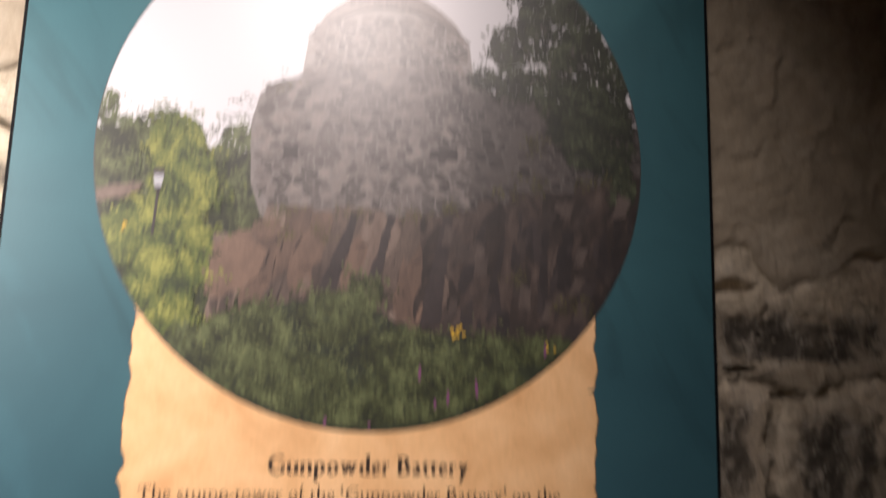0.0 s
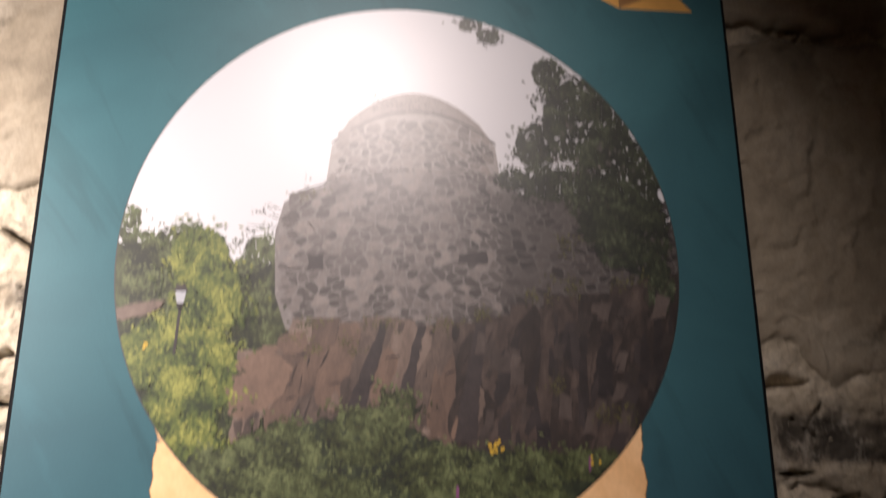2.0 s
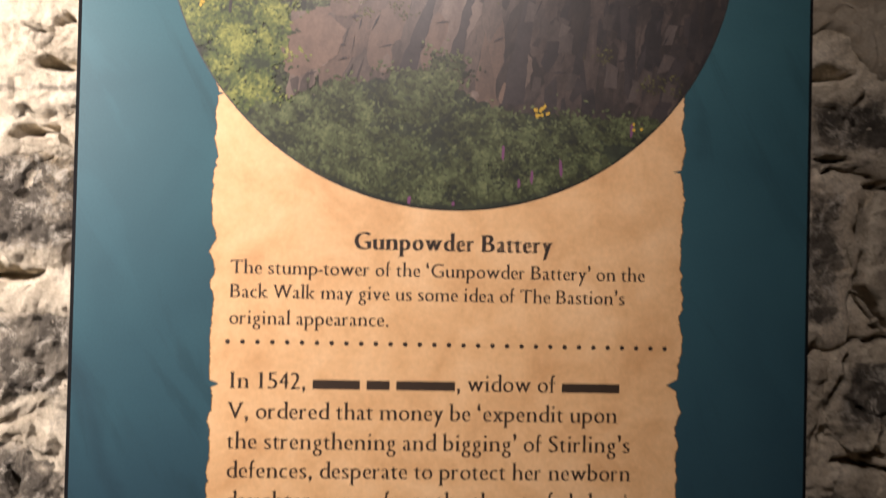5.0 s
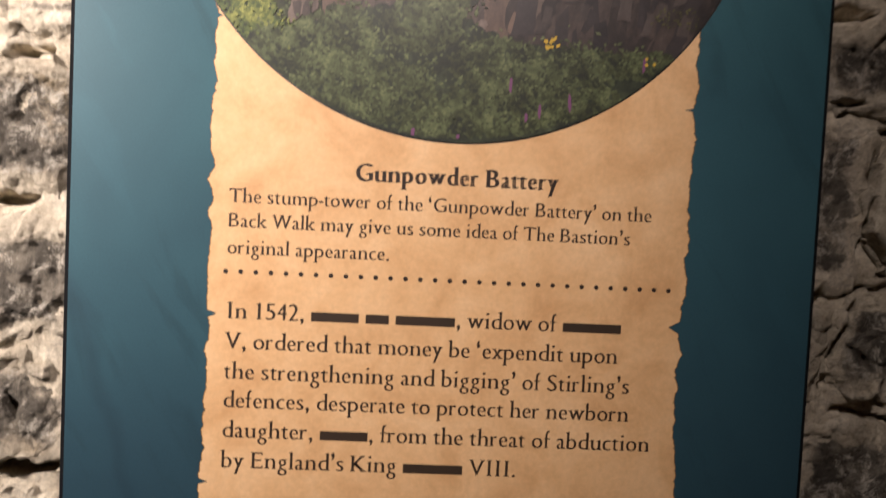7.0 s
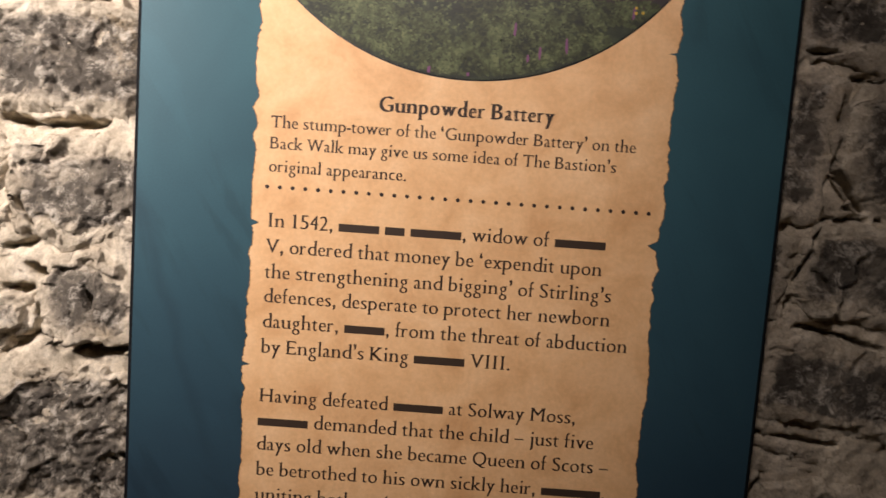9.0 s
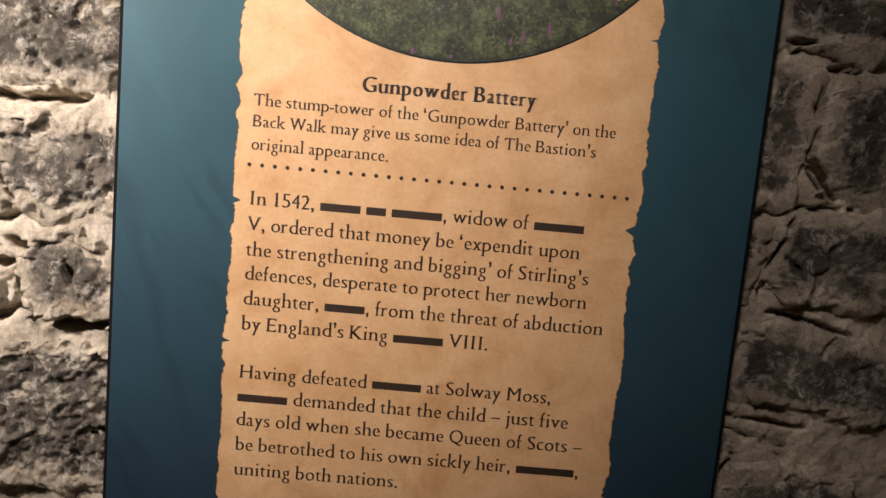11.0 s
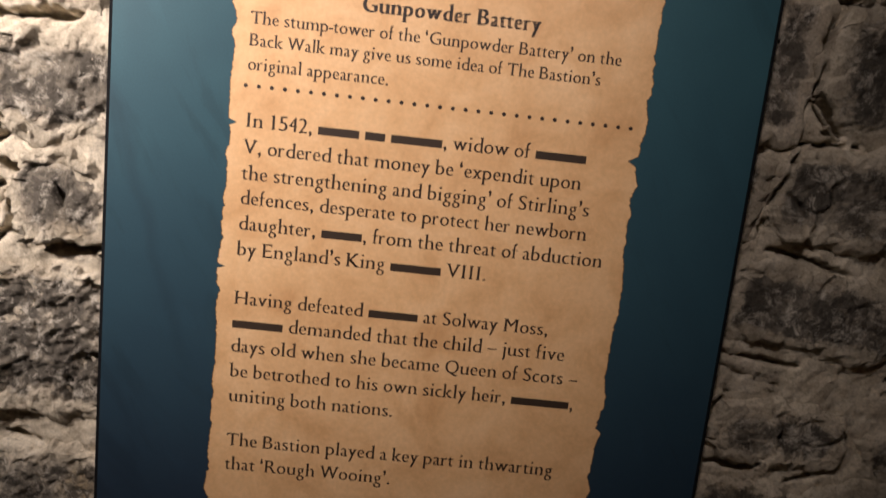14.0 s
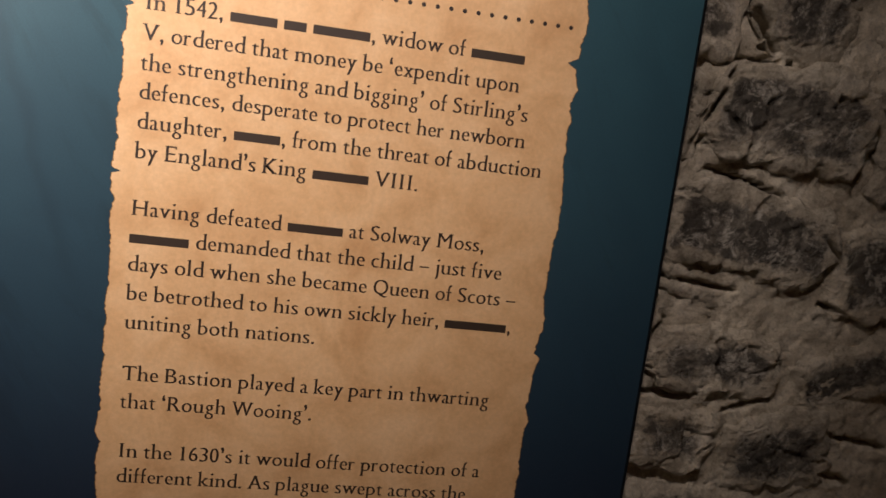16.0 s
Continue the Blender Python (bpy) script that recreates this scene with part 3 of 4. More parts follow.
def leaves(name, blobs, mat, y, size, cover, label, tight=0.0085):
    """Foliage: clumps of small leaf patches scattered through ovals."""
    bm = bmesh.new()
    if cover > 0.6:
        for x, z, rx, rz in blobs:
            for _ in range(int(rx * rz * 230000)):
                a, r = rng.uniform(0, 2 * math.pi), 0.84 * math.sqrt(rng.random())
                patch(bm, pebble(x + rx * r * math.cos(a), z + rz * r * math.sin(a), rng.uniform(0.004, 0.009), rng.uniform(0.003, 0.007), rng.uniform(0, 3), 6), y + 0.00015 - rng.uniform(0, 0.0001))
    tone = bm.faces.layers.float.new("tone")
    middles = []
    for x, z, rx, rz in blobs:
        for _ in range(max(3, int(rx * rz * math.pi / (tight * tight * 4)))):
            a, r = rng.uniform(0, 2 * math.pi), math.sqrt(rng.random())
            middles.append((x + rx * r * math.cos(a), z + rz * r * math.sin(a)))
    # lower clumps stand before higher ones, each pale on top and dark below
    middles.sort(key=lambda m: -m[1])
    for k, (cx, cz) in enumerate(middles):
        lift, wide = rng.uniform(-0.35, 0.35), rng.uniform(0.7, 1.4)
        for _ in range(int(cover * tight * tight * 9 / (size * size))):
            px, pz = rng.gauss(cx, tight * wide), rng.gauss(cz, tight * 0.62)
            if not inside(px, pz, size * 0.7):
                continue
            w, h, t = size * rng.uniform(0.5, 1.25), size * rng.uniform(0.35, 0.7), rng.gauss(0, 0.8)
            c, s = math.cos(t) / 2, math.sin(t) / 2
            pts = [(px + c * w * u - s * h * v, pz + s * w * u + c * h * v) for u, v in ((-1, 0), (-0.1, -1), (1, 0), (0.1, 1))]
            face = flat(bm, pts, y - 0.0002 * k / len(middles) - rng.uniform(0, 0.00005))
            face[tone] = max(-1.0, min(1.0, (pz - cz) / (tight * 1.1) + lift))
    return tagged(onto_board(name, bm, mat, photograph, label), kind="stuff")


# far trees on the left skyline
bm = bmesh.new()
patch(bm, ragged([(-0.33, 1.775), (-0.27, 1.780), (-0.22, 1.785), (-0.185, 1.755), (-0.14, 1.755), (-0.12, 1.68), (-0.14, 1.55), (-0.20, 1.48), (-0.33, 1.55)], 0.004), -0.00135)
onto_board("printed_far_bank", bm, GREEN_LEAF, photograph, "wooded bank behind the lime-green trees")
leaves("printed_far_tree", [(-0.303, 1.80, 0.014, 0.022), (-0.285, 1.755, 0.035, 0.040), (-0.245, 1.765, 0.040, 0.038), (-0.160, 1.735, 0.030, 0.060), (-0.165, 1.67, 0.050, 0.06), (-0.15, 1.62, 0.03, 0.03), (-0.27, 1.70, 0.05, 0.045), (-0.22, 1.70, 0.05, 0.07), (-0.25, 1.62, 0.07, 0.06), (-0.20, 1.58, 0.05, 0.06)], GREEN_LEAF, -0.0014, 0.0050, 0.9, "dark green trees on the skyline of the photograph")
leaves("printed_twig", [(-0.113, 1.850, 0.003, 0.010), (-0.149, 1.816, 0.020, 0.005), (-0.132, 1.806, 0.014, 0.010), (-0.158, 1.795, 0.016, 0.008)], DARK_LEAF, -0.0014, 0.0032, 0.45, "thin twigs against the sky of the photograph", 0.0032)
bm = bmesh.new()
for x0, z0, x1, z1 in ((-0.125, 1.800, -0.172, 1.817), (-0.13, 1.812, -0.155, 1.826), (-0.14, 1.795, -0.176, 1.800), (-0.112, 1.836, -0.114, 1.862), (-0.145, 1.807, -0.150, 1.823)):
    patch(bm, [(x0, z0 - 0.0006), (x1, z1 - 0.0002), (x1, z1 + 0.0002), (x0, z0 + 0.0006)], -0.0015)
tagged(onto_board("printed_twig_stem", bm, CRACK, photograph, "bare twig stems against the sky of the photograph"), kind="stuff")

# the round tower: a capped upper drum on a wider lower one
bm = bmesh.new()
patch(bm, [(-0.083, 1.898)] + arc(-0.066, 1.928, 0.088, 1.924, 0.038) + [(0.104, 1.90)], -0.0017)
onto_board("printed_tower_cap", bm, COBBLE, photograph, "low domed stone cap of the tower")
tower = bmesh.new()
drum = bmesh.new()
patch(drum, arc(-0.0915, 1.838, 0.1125, 1.844, 0.012) + arc(0.105, 1.899, -0.085, 1.896, 0.040), -0.00175)
onto_board("printed_tower_drum", drum, PALE_MASONRY, photograph, "pale mortared upper drum of the tower")
patch(tower, [(-0.128, 1.682), (-0.141, 1.72), (-0.1445, 1.79), (-0.136, 1.826)] + arc(-0.125, 1.834, 0.135, 1.842, 0.027) + [(0.20, 1.835), (0.30, 1.80), (0.32, 1.66)], -0.0018)
onto_board("printed_tower", tower, MASONRY, photograph, "pale grey mortared masonry of the round tower")
bm = bmesh.new()
patch(bm, ragged([(0.105, 1.69), (0.112, 1.76), (0.11, 1.845), (0.16, 1.838), (0.21, 1.83), (0.32, 1.80), (0.32, 1.68)], 0.002), -0.0021)
onto_board("printed_side_wall", bm, SIDE_WALL, photograph, "dim mortared wall beside the tower")
bm = bmesh.new()
for x0, z0, x1, z1, rise, t in ((-0.086, 1.897, 0.106, 1.900, 0.041, 0.0026), (-0.093, 1.850, 0.113, 1.860, 0.012, 0.0014), (-0.127, 1.834, 0.135, 1.843, 0.0275, 0.0014)):
    low, high = arc(x0, z0, x1, z1, rise), arc(x0, z0 + t, x1, z1 + t, rise)
    patch(bm, low + high[::-1], -0.0022)
tagged(onto_board("printed_tower_ledge", bm, SHADED, photograph, "dark ledges and shaded masonry of the tower"), kind="stuff")
bm = bmesh.new()
for x0, x1, z0, z1 in ((-0.107, -0.090, 1.748, 1.765), (0.060, 0.093, 1.757, 1.769)):
    patch(bm, ragged([(x0, z0), (x1, z0), (x1, z1 + 0.003), (x0, z1)], 0.0012), -0.0026)
tagged(onto_board("printed_tower_opening", bm, CRACK, photograph, "dark gun openings of the tower"), kind="stuff")
bm = bmesh.new()


def cells(x0, x1, z0, z1, w, h, slant=0.0, gap=0.0007, bow=0.0):
    """Irregular fitted pieces: each one is the ground nearest to its own seed."""
    rows, cols = int((z1 - z0) / h) + 1, int((x1 - x0) / w) + 1
    seeds = {}
    for r in range(-1, rows + 1):
        for c in range(-1, cols + 1):
            if rng.random() < 0.80:
                seeds[r, c] = (c + 0.5 * (r % 2) + rng.uniform(-0.40, 0.40), r + rng.uniform(-0.40, 0.40))
    for (r, c), (u, v) in seeds.items():
        shape = [(u - 1.1, v - 1.1), (u + 1.1, v - 1.1), (u + 1.1, v + 1.1), (u - 1.1, v + 1.1)]
        for dr in (-2, -1, 0, 1, 2):
            for dc in (-2, -1, 0, 1, 2):
                other = seeds.get((r + dr, c + dc))
                if other is None or (dr == 0 and dc == 0):
                    continue
                nu, nv = other[0] - u, other[1] - v
                edge = (other[0] ** 2 + other[1] ** 2 - u * u - v * v) / 2
                src, shape = shape, []
                for (pu, pv), (qu, qv) in zip(src, src[1:] + src[:1]):
                    dp, dq = edge - pu * nu - pv * nv, edge - qu * nu - qv * nv
                    if dp >= 0:
                        shape.append((pu, pv))
                    if dp * dq < 0:
                        t = dp / (dp - dq)
                        shape.append((pu + t * (qu - pu), pv + t * (qv - pv)))
                if len(shape) < 3:
                    break
            if len(shape) < 3:
                break
        if len(shape) < 3:
            continue
        mu, mv = sum(p[0] for p in shape) / len(shape), sum(p[1] for p in shape) / len(shape)
        # corners worn off, edges drawn back for the joint, some pieces more than others
        size = rng.uniform(0.45, 1.6)
        worn = []
        for k, (pu, pv) in enumerate(shape):
            for qu, qv in (shape[k - 1], shape[(k + 1) % len(shape)]):
                worn.append((pu + 0.22 * (qu - pu), pv + 0.22 * (qv - pv)))
        out = []
        for pu, pv in worn:
            x, z = x0 + pu * w, z0 + pv * h
            cx, cz = x0 + mu * w, z0 + mv * h
            d = math.hypot(x - cx, z - cz) or 1.0
            g = gap * size * rng.uniform(0.4, 1.6)
            x, z = x - (x - cx) / d * g, z - (z - cz) / d * g
            x += slant * (z - z0)
            q = 2 * (x - x0) / (x1 - x0) - 1
            out.append((x, z + bow * (1 - q * q)))
        yield x0 + mu * w + slant * (mv * h), z0 + mv * h, out


side = bmesh.new()
for x, z, shape in cells(-0.088, 0.108, 1.846, 1.893, 0.0108, 0.0078, 0.0, 0.0009, 0.022):
    if -0.086 + (z - 1.846) * 0.1 < x < 0.1055 - (z - 1.846) * 0.1 and all(-0.0905 + (pz - 1.84) * 0.1 < px < 0.112 - (pz - 1.84) * 0.1 for px, pz in shape):
        patch(bm, ragged(shape, 0.0006), -0.00232)
for x, z, shape in cells(-0.144, 0.144, 1.664, 1.832, 0.0112, 0.0084, 0.0, 0.0007, 0.022):
    if all(-0.1435 + max(0.0, 1.72 - pz) * 0.33 + max(0.0, pz - 1.79) * 0.2 < px < 0.150 and pz < 1.834 + 0.027 * (1 - (px / 0.14) ** 2) for px, pz in shape):
        patch(side if x > 0.085 + rng.uniform(-0.03, 0.03) else bm, ragged(shape, 0.0007), -0.0024)
tagged(onto_board("printed_tower_stone", bm, COBBLE, photograph, "dark field stones set in the tower's mortar"), kind="stuff")
for x, z, shape in cells(0.146, 0.31, 1.69, 1.825, 0.0115, 0.0085, 0.0, 0.0009):
    if x > 0.136:
        patch(side, ragged(shape, 0.0007), -0.00225)
tagged(onto_board("printed_wall_stone", side, DARK_COBBLE, photograph, "dark stones of the shaded wall beside the tower"), kind="stuff")
leaves("printed_cap_growth", [(0.012, 1.945, 0.060, 0.011)], COBBLE, -0.0023, 0.004, 0.35, "dry growth on the tower's cap", 0.005)

# the crag below it
def crag_roof(x):
    """The line where the masonry meets the rock."""
    if x < -0.122:
        return 1.684 + (x + 0.122) * 1.0
    return 1.690 + max(0.0, x - 0.06) * 0.22 + 0.003 * math.sin(x * 190) + 0.002 * math.sin(x * 430 + 1)


bm = bmesh.new()
patch(bm, [(-0.15, 1.5)] + [(-0.14 + 0.01 * k, crag_roof(-0.14 + 0.01 * k) - 0.003) for k in range(47)] + [(0.33, 1.5)], -0.00305)
onto_board("printed_crag_depth", bm, DARK_CRAG, photograph, "dark joints within the crag")
RUSTY = ((-0.100, 1.628, 0.028, 0.035), (-0.070, 1.655, 0.026, 0.034), (-0.013, 1.648, 0.013, 0.040), (-0.145, 1.64, 0.028, 0.025), (0.042, 1.60, 0.018, 0.040))
bm, shade, rust = bmesh.new(), bmesh.new(), bmesh.new()
for w, h, gap, level, keep in ((0.034, 0.082, 0.0006, -0.0031, 1.0), (0.020, 0.046, 0.0010, -0.0034, 0.40), (0.009, 0.016, 0.0010, -0.0036, 0.12)):
    for x, z, shape in cells(-0.20, 0.36, 1.50, 1.76, w, h, 0.20, gap):
        if rng.random() > keep or min(px for px, pz in shape) < -0.186:
            continue
        line, src, shape = crag_roof(x) + 0.002, shape, []
        for (px, pz), (qx, qz) in zip(src, src[1:] + src[:1]):
            if pz <= line:
                shape.append((px, pz))
            if (pz - line) * (qz - line) < 0:
                shape.append((px + (line - pz) / (qz - pz) * (qx - px), line))
        if len(shape) < 3:
            continue
        if max(pz for px, pz in shape) - min(pz for px, pz in shape) > 0.006 and max(px for px, pz in shape) - min(px for px, pz in shape) > 0.004:
            warm = any(((x - a) / p) ** 2 + ((z - b) / q) ** 2 < 1 for a, b, p, q in RUSTY)
            patch(rust if warm else shade if x > 0.060 + rng.uniform(-0.025, 0.025) else bm, ragged(shape, 0.0008), level - rng.uniform(0, 0.0001))
# shade on the right of the crag is put into a darker print colour
tagged(onto_board("printed_dark_crag", shade, DARK_CRAG, photograph, "dark side of the crag with its shade printed in"), kind="stuff")
tagged(onto_board("printed_crag", bm, CRAG, photograph, "brown columnar rock face below the tower"), kind="stuff")
for x, z, w, h, t in ((-0.152, 1.632, 0.066, 0.062, 0.5), (-0.168, 1.610, 0.040, 0.040, 0.3), (-0.118, 1.668, 0.034, 0.026, 0.2)):
    patch(rust, ragged(pebble(x, z, w, h, t, 11), 0.0012), -0.0037 - rng.uniform(0.00004, 0.00012))
tagged(onto_board("printed_rust_rock", rust, RUST, photograph, "orange-brown faces of the crag"), kind="stuff")
bm = bmesh.new()
for k, (x0, z0, x1, z1, w) in enumerate(((-0.022, 1.690, -0.050, 1.600, 0.020), (0.020, 1.688, 0.002, 1.615, 0.014), (0.084, 1.692, 0.066, 1.565, 0.024), (0.150, 1.665, 0.135, 1.60, 0.010), (0.20, 1.685, 0.19, 1.64, 0.020), (0.226, 1.68, 0.216, 1.61, 0.026), (0.262, 1.64, 0.225, 1.545, 0.020), (0.288, 1.735, 0.28, 1.61, 0.016), (0.17, 1.70, 0.164, 1.60, 0.008))):
    patch(bm, ragged([(x0 - w * 0.2, z0), (x0 + w * 0.25, z0), (x1 + w / 2, z1), (x1 - w / 2, z1)], 0.0016), -0.0038 - 0.00001 * k)
for k in range(26):
    x, w, h = rng.uniform(0.10, 0.305), rng.uniform(0.006, 0.019), rng.uniform(0.03, 0.085)
    patch(bm, pebble(x, rng.uniform(1.56, 1.68 + 0.2 * max(0.0, x - 0.06) - h / 2), w, h, rng.uniform(-0.4, 0.1), 5), -0.0039 - 0.00001 * k)
for k in range(46):
    # thin cracks between the blocks, some leaning, some nearly level
    x, z, h = rng.uniform(-0.17, 0.29), rng.uniform(1.575, 1.70), rng.uniform(0.012, 0.04)
    lean = rng.choice((rng.uniform(0.05, 0.45), rng.uniform(1.1, 1.5)))
    h *= 0.5 if lean > 1 else 1.0
    if z + h < crag_roof(x):
        dx, dz, w = h * math.sin(lean), h * math.cos(lean), rng.uniform(0.0005, 0.0013)
        patch(bm, [(x - w, z), (x + dx * 0.5, z + dz * 0.5 - w), (x + dx, z + dz), (x + dx * 0.5 - w, z + dz * 0.5 + 2 * w)], -0.00455 - 0.000005 * k)
tagged(onto_board("printed_crevice", bm, CRACK, photograph, "dark crevices between the rock columns"), kind="stuff")
bm = bmesh.new()
for k in range(36):
    # faces of the shaded crag that catch the light
    x, w, h = rng.uniform(0.075, 0.30), rng.uniform(0.006, 0.018), rng.uniform(0.010, 0.030)
    z, lean = rng.uniform(1.565, crag_roof(x) - h - 0.004), rng.uniform(0.15, 0.5)
    patch(bm, ragged([(x, z), (x + w, z + rng.uniform(-0.003, 0.004)), (x + w * rng.uniform(0.6, 1.0) + lean * h, z + h * rng.uniform(0.7, 1.0)), (x + lean * h * 0.8, z + h)], 0.0013), -0.00418 - 0.00001 * k)
tagged(onto_board("printed_rock_face", bm, LIT_CRAG, photograph, "dim grey-brown faces of the shaded crag"), kind="stuff")

# overhanging trees, growth and bushes
leaves("printed_tree", [(0.215, 1.935, 0.062, 0.065), (0.25, 1.86, 0.06, 0.07), (0.172, 1.995, 0.022, 0.022), (0.275, 1.79, 0.035, 0.055), (0.155, 1.90, 0.028, 0.035), (0.19, 1.852, 0.06, 0.022), (0.125, 1.858, 0.026, 0.013), (0.245, 1.775, 0.03, 0.025), (0.292, 1.735, 0.018, 0.035), (0.225, 1.805, 0.03, 0.03)], DARK_LEAF, -0.0042, 0.0058, 1.0, "dark leafy tree overhanging the tower")
leaves("printed_tree_shade", [(0.255, 1.895, 0.05, 0.05), (0.285, 1.82, 0.03, 0.07), (0.225, 1.85, 0.05, 0.03)], DARK_LEAF, -0.0046, 0.0050, 0.35, "dense dark leaves within the tree")
bm = bmesh.new()
for x, z, w, n in ((0.205, 1.872, 0.030, 14), (0.235, 1.895, 0.022, 8), (0.195, 1.925, 0.020, 6), (0.262, 1.872, 0.016, 5), (0.175, 1.885, 0.012, 5)):
    for _ in range(n):
        patch(bm, pebble(x + rng.gauss(0, w / 2), z + rng.gauss(0, 0.006), rng.uniform(0.002, 0.006), rng.uniform(0.002, 0.004), rng.uniform(0, 3), 6), -0.0049)
tagged(onto_board("printed_sky_gap", bm, SIDE_WALL, photograph, "pale gaps of sky between the dark leaves"), kind="stuff")
leaves("printed_branch", [(0.078, 2.058, 0.017, 0.009), (0.100, 2.045, 0.018, 0.011)], DARK_LEAF, -0.0042, 0.0045, 0.8, "leafy branch tip against the sky", 0.006)
leaves("printed_moss", [(0.19, 1.765, 0.012, 0.03), (0.185, 1.735, 0.025, 0.012), (0.255, 1.74, 0.03, 0.010), (-0.105, 1.668, 0.016, 0.012), (0.235, 1.59, 0.03, 0.012), (-0.02, 1.690, 0.022, 0.005), (0.05, 1.690, 0.02, 0.006), (0.09, 1.700, 0.018, 0.006), (0.14, 1.715, 0.018, 0.008), (-0.09, 1.690, 0.02, 0.005), (-0.06, 1.665, 0.01, 0.008), (0.165, 1.62, 0.01, 0.006)], MOSS_LEAF, -0.0044, 0.0042, 0.45, "yellow-green growth on the masonry and rock", 0.007)
leaves("printed_ledge_growth", [(-0.118, 1.834, 0.018, 0.004), (-0.098, 1.842, 0.014, 0.003)], MOSS_LEAF, -0.0044, 0.0036, 0.5, "low growth along the tower's ledge", 0.0030)
leaves("printed_lime_tree", [(-0.225, 1.765, 0.035, 0.035), (-0.215, 1.715, 0.045, 0.05), (-0.255, 1.66, 0.055, 0.035), (-0.215, 1.635, 0.045, 0.05), (-0.235, 1.59, 0.05, 0.045), (-0.205, 1.55, 0.03, 0.025), (-0.28, 1.64, 0.025, 0.03)], LIME_LEAF, -0.0046, 0.0055, 1.0, "sunlit lime-green trees in the photograph", 0.0100)
bm = bmesh.new()
patch(bm, ragged([(-0.225, 1.54), (-0.16, 1.565), (-0.10, 1.585), (-0.02, 1.60), (0.02, 1.57), (0.07, 1.555), (0.15, 1.55), (0.24, 1.545), (0.26, 1.50), (0.20, 1.42), (-0.2, 1.42)], 0.003), -0.0048)
onto_board("printed_bush_shade", bm, DARK_LEAF, photograph, "dark depth of the bushes")
leaves("printed_bush", [(-0.19, 1.535, 0.04, 0.03), (-0.13, 1.55, 0.05, 0.04), (-0.04, 1.57, 0.05, 0.035), (-0.005, 1.60, 0.025, 0.02), (-0.10, 1.505, 0.09, 0.035), (0.04, 1.53, 0.06, 0.035), (0.14, 1.535, 0.06, 0.022), (0.0, 1.478, 0.12, 0.028), (0.11, 1.50, 0.08, 0.028), (0.205, 1.54, 0.04, 0.018)], GREEN_LEAF, -0.0050, 0.0056, 0.8, "green bushes along the foot of the crag", 0.0105)

bm = bmesh.new()
patch(bm, ragged([(-0.33, 1.700), (-0.275, 1.712), (-0.252, 1.716), (-0.262, 1.704), (-0.285, 1.694), (-0.33, 1.688)], 0.002), -0.0052)
onto_board("printed_pale_rock", bm, CRAG, photograph, "pale rock showing among the lime-green trees")

# lamp post, twigs and flowers in the photograph
bm = bmesh.new()
flat(bm, [(-0.2445, 1.655), (-0.2415, 1.655), (-0.2390, 1.706), (-0.2420, 1.706)], -0.0056)
flat(bm, [(-0.2440, 1.704), (-0.2380, 1.704), (-0.2372, 1.710), (-0.2448, 1.710)], -0.0056)
flat(bm, [(-0.2490, 1.7230), (-0.2335, 1.7230), (-0.2372, 1.7310), (-0.2455, 1.7310)], -0.0056)
onto_board("printed_lamp_post", bm, CRACK, photograph, "dark street lamp post in the photograph")
bm = bmesh.new()
flat(bm, [(-0.2445, 1.710), (-0.2375, 1.710), (-0.2352, 1.7230), (-0.2472, 1.7230)], -0.0056)
onto_board("printed_lamp_glass", bm, LAMP_GLASS, photograph, "pale glass of the street lamp")
YELLOW, PURPLE = ink_material("yellow_flower_print", (0.50, 0.32, 0.03)), ink_material("purple_flower_print", (0.16, 0.055, 0.13))
for x, z, n in ((0.095, 1.557, 9), (0.104, 1.560, 5), (-0.272, 1.662, 3), (0.205, 1.545, 4)):
    bm = bmesh.new()
    for _ in range(n):
        flat(bm, pebble(x + rng.uniform(-0.005, 0.005), z + rng.uniform(-0.005, 0.005), 0.0034, 0.0038), -0.0056 - rng.uniform(0, 0.0001))
    onto_board("printed_yellow_flower", bm, YELLOW, photograph, "small yellow flower in the photograph")
for x, z, h in ((0.057, 1.512, 0.018), (0.089, 1.486, 0.018), (0.121, 1.496, 0.020), (-0.045, 1.457, 0.010), (0.199, 1.541, 0.018), (0.003, 1.4545, 0.005), (0.075, 1.478, 0.010)):
    bm = bmesh.new()
    flat(bm, pebble(x, z, 0.0036, h, rng.uniform(-0.1, 0.1)), -0.0056)
    onto_board("printed_purple_flower", bm, PURPLE, photograph, "small purple foxglove spike")

# ---- the printed text ----
ADVANCE = dict(zip("abcdefghijklmnopqrstuvwxyz", (403, 500, 408, 507, 421, 300, 447, 527, 264, 257, 502, 256, 794, 532, 507, 512, 500, 362, 367, 318, 521, 481, 720, 466, 448, 410)))
ADVANCE.update(zip("ABEGHIJKMQRSTVW", (690, 595, 570, 720, 780, 360, 340, 665, 850, 745, 625, 480, 650, 670, 960)))
BAR = "#"


def advance(word):
    return sum(ADVANCE.get(c, 465 if c.isdigit() else 500 if c in BAR + "\u2013" else 235) for c in word)


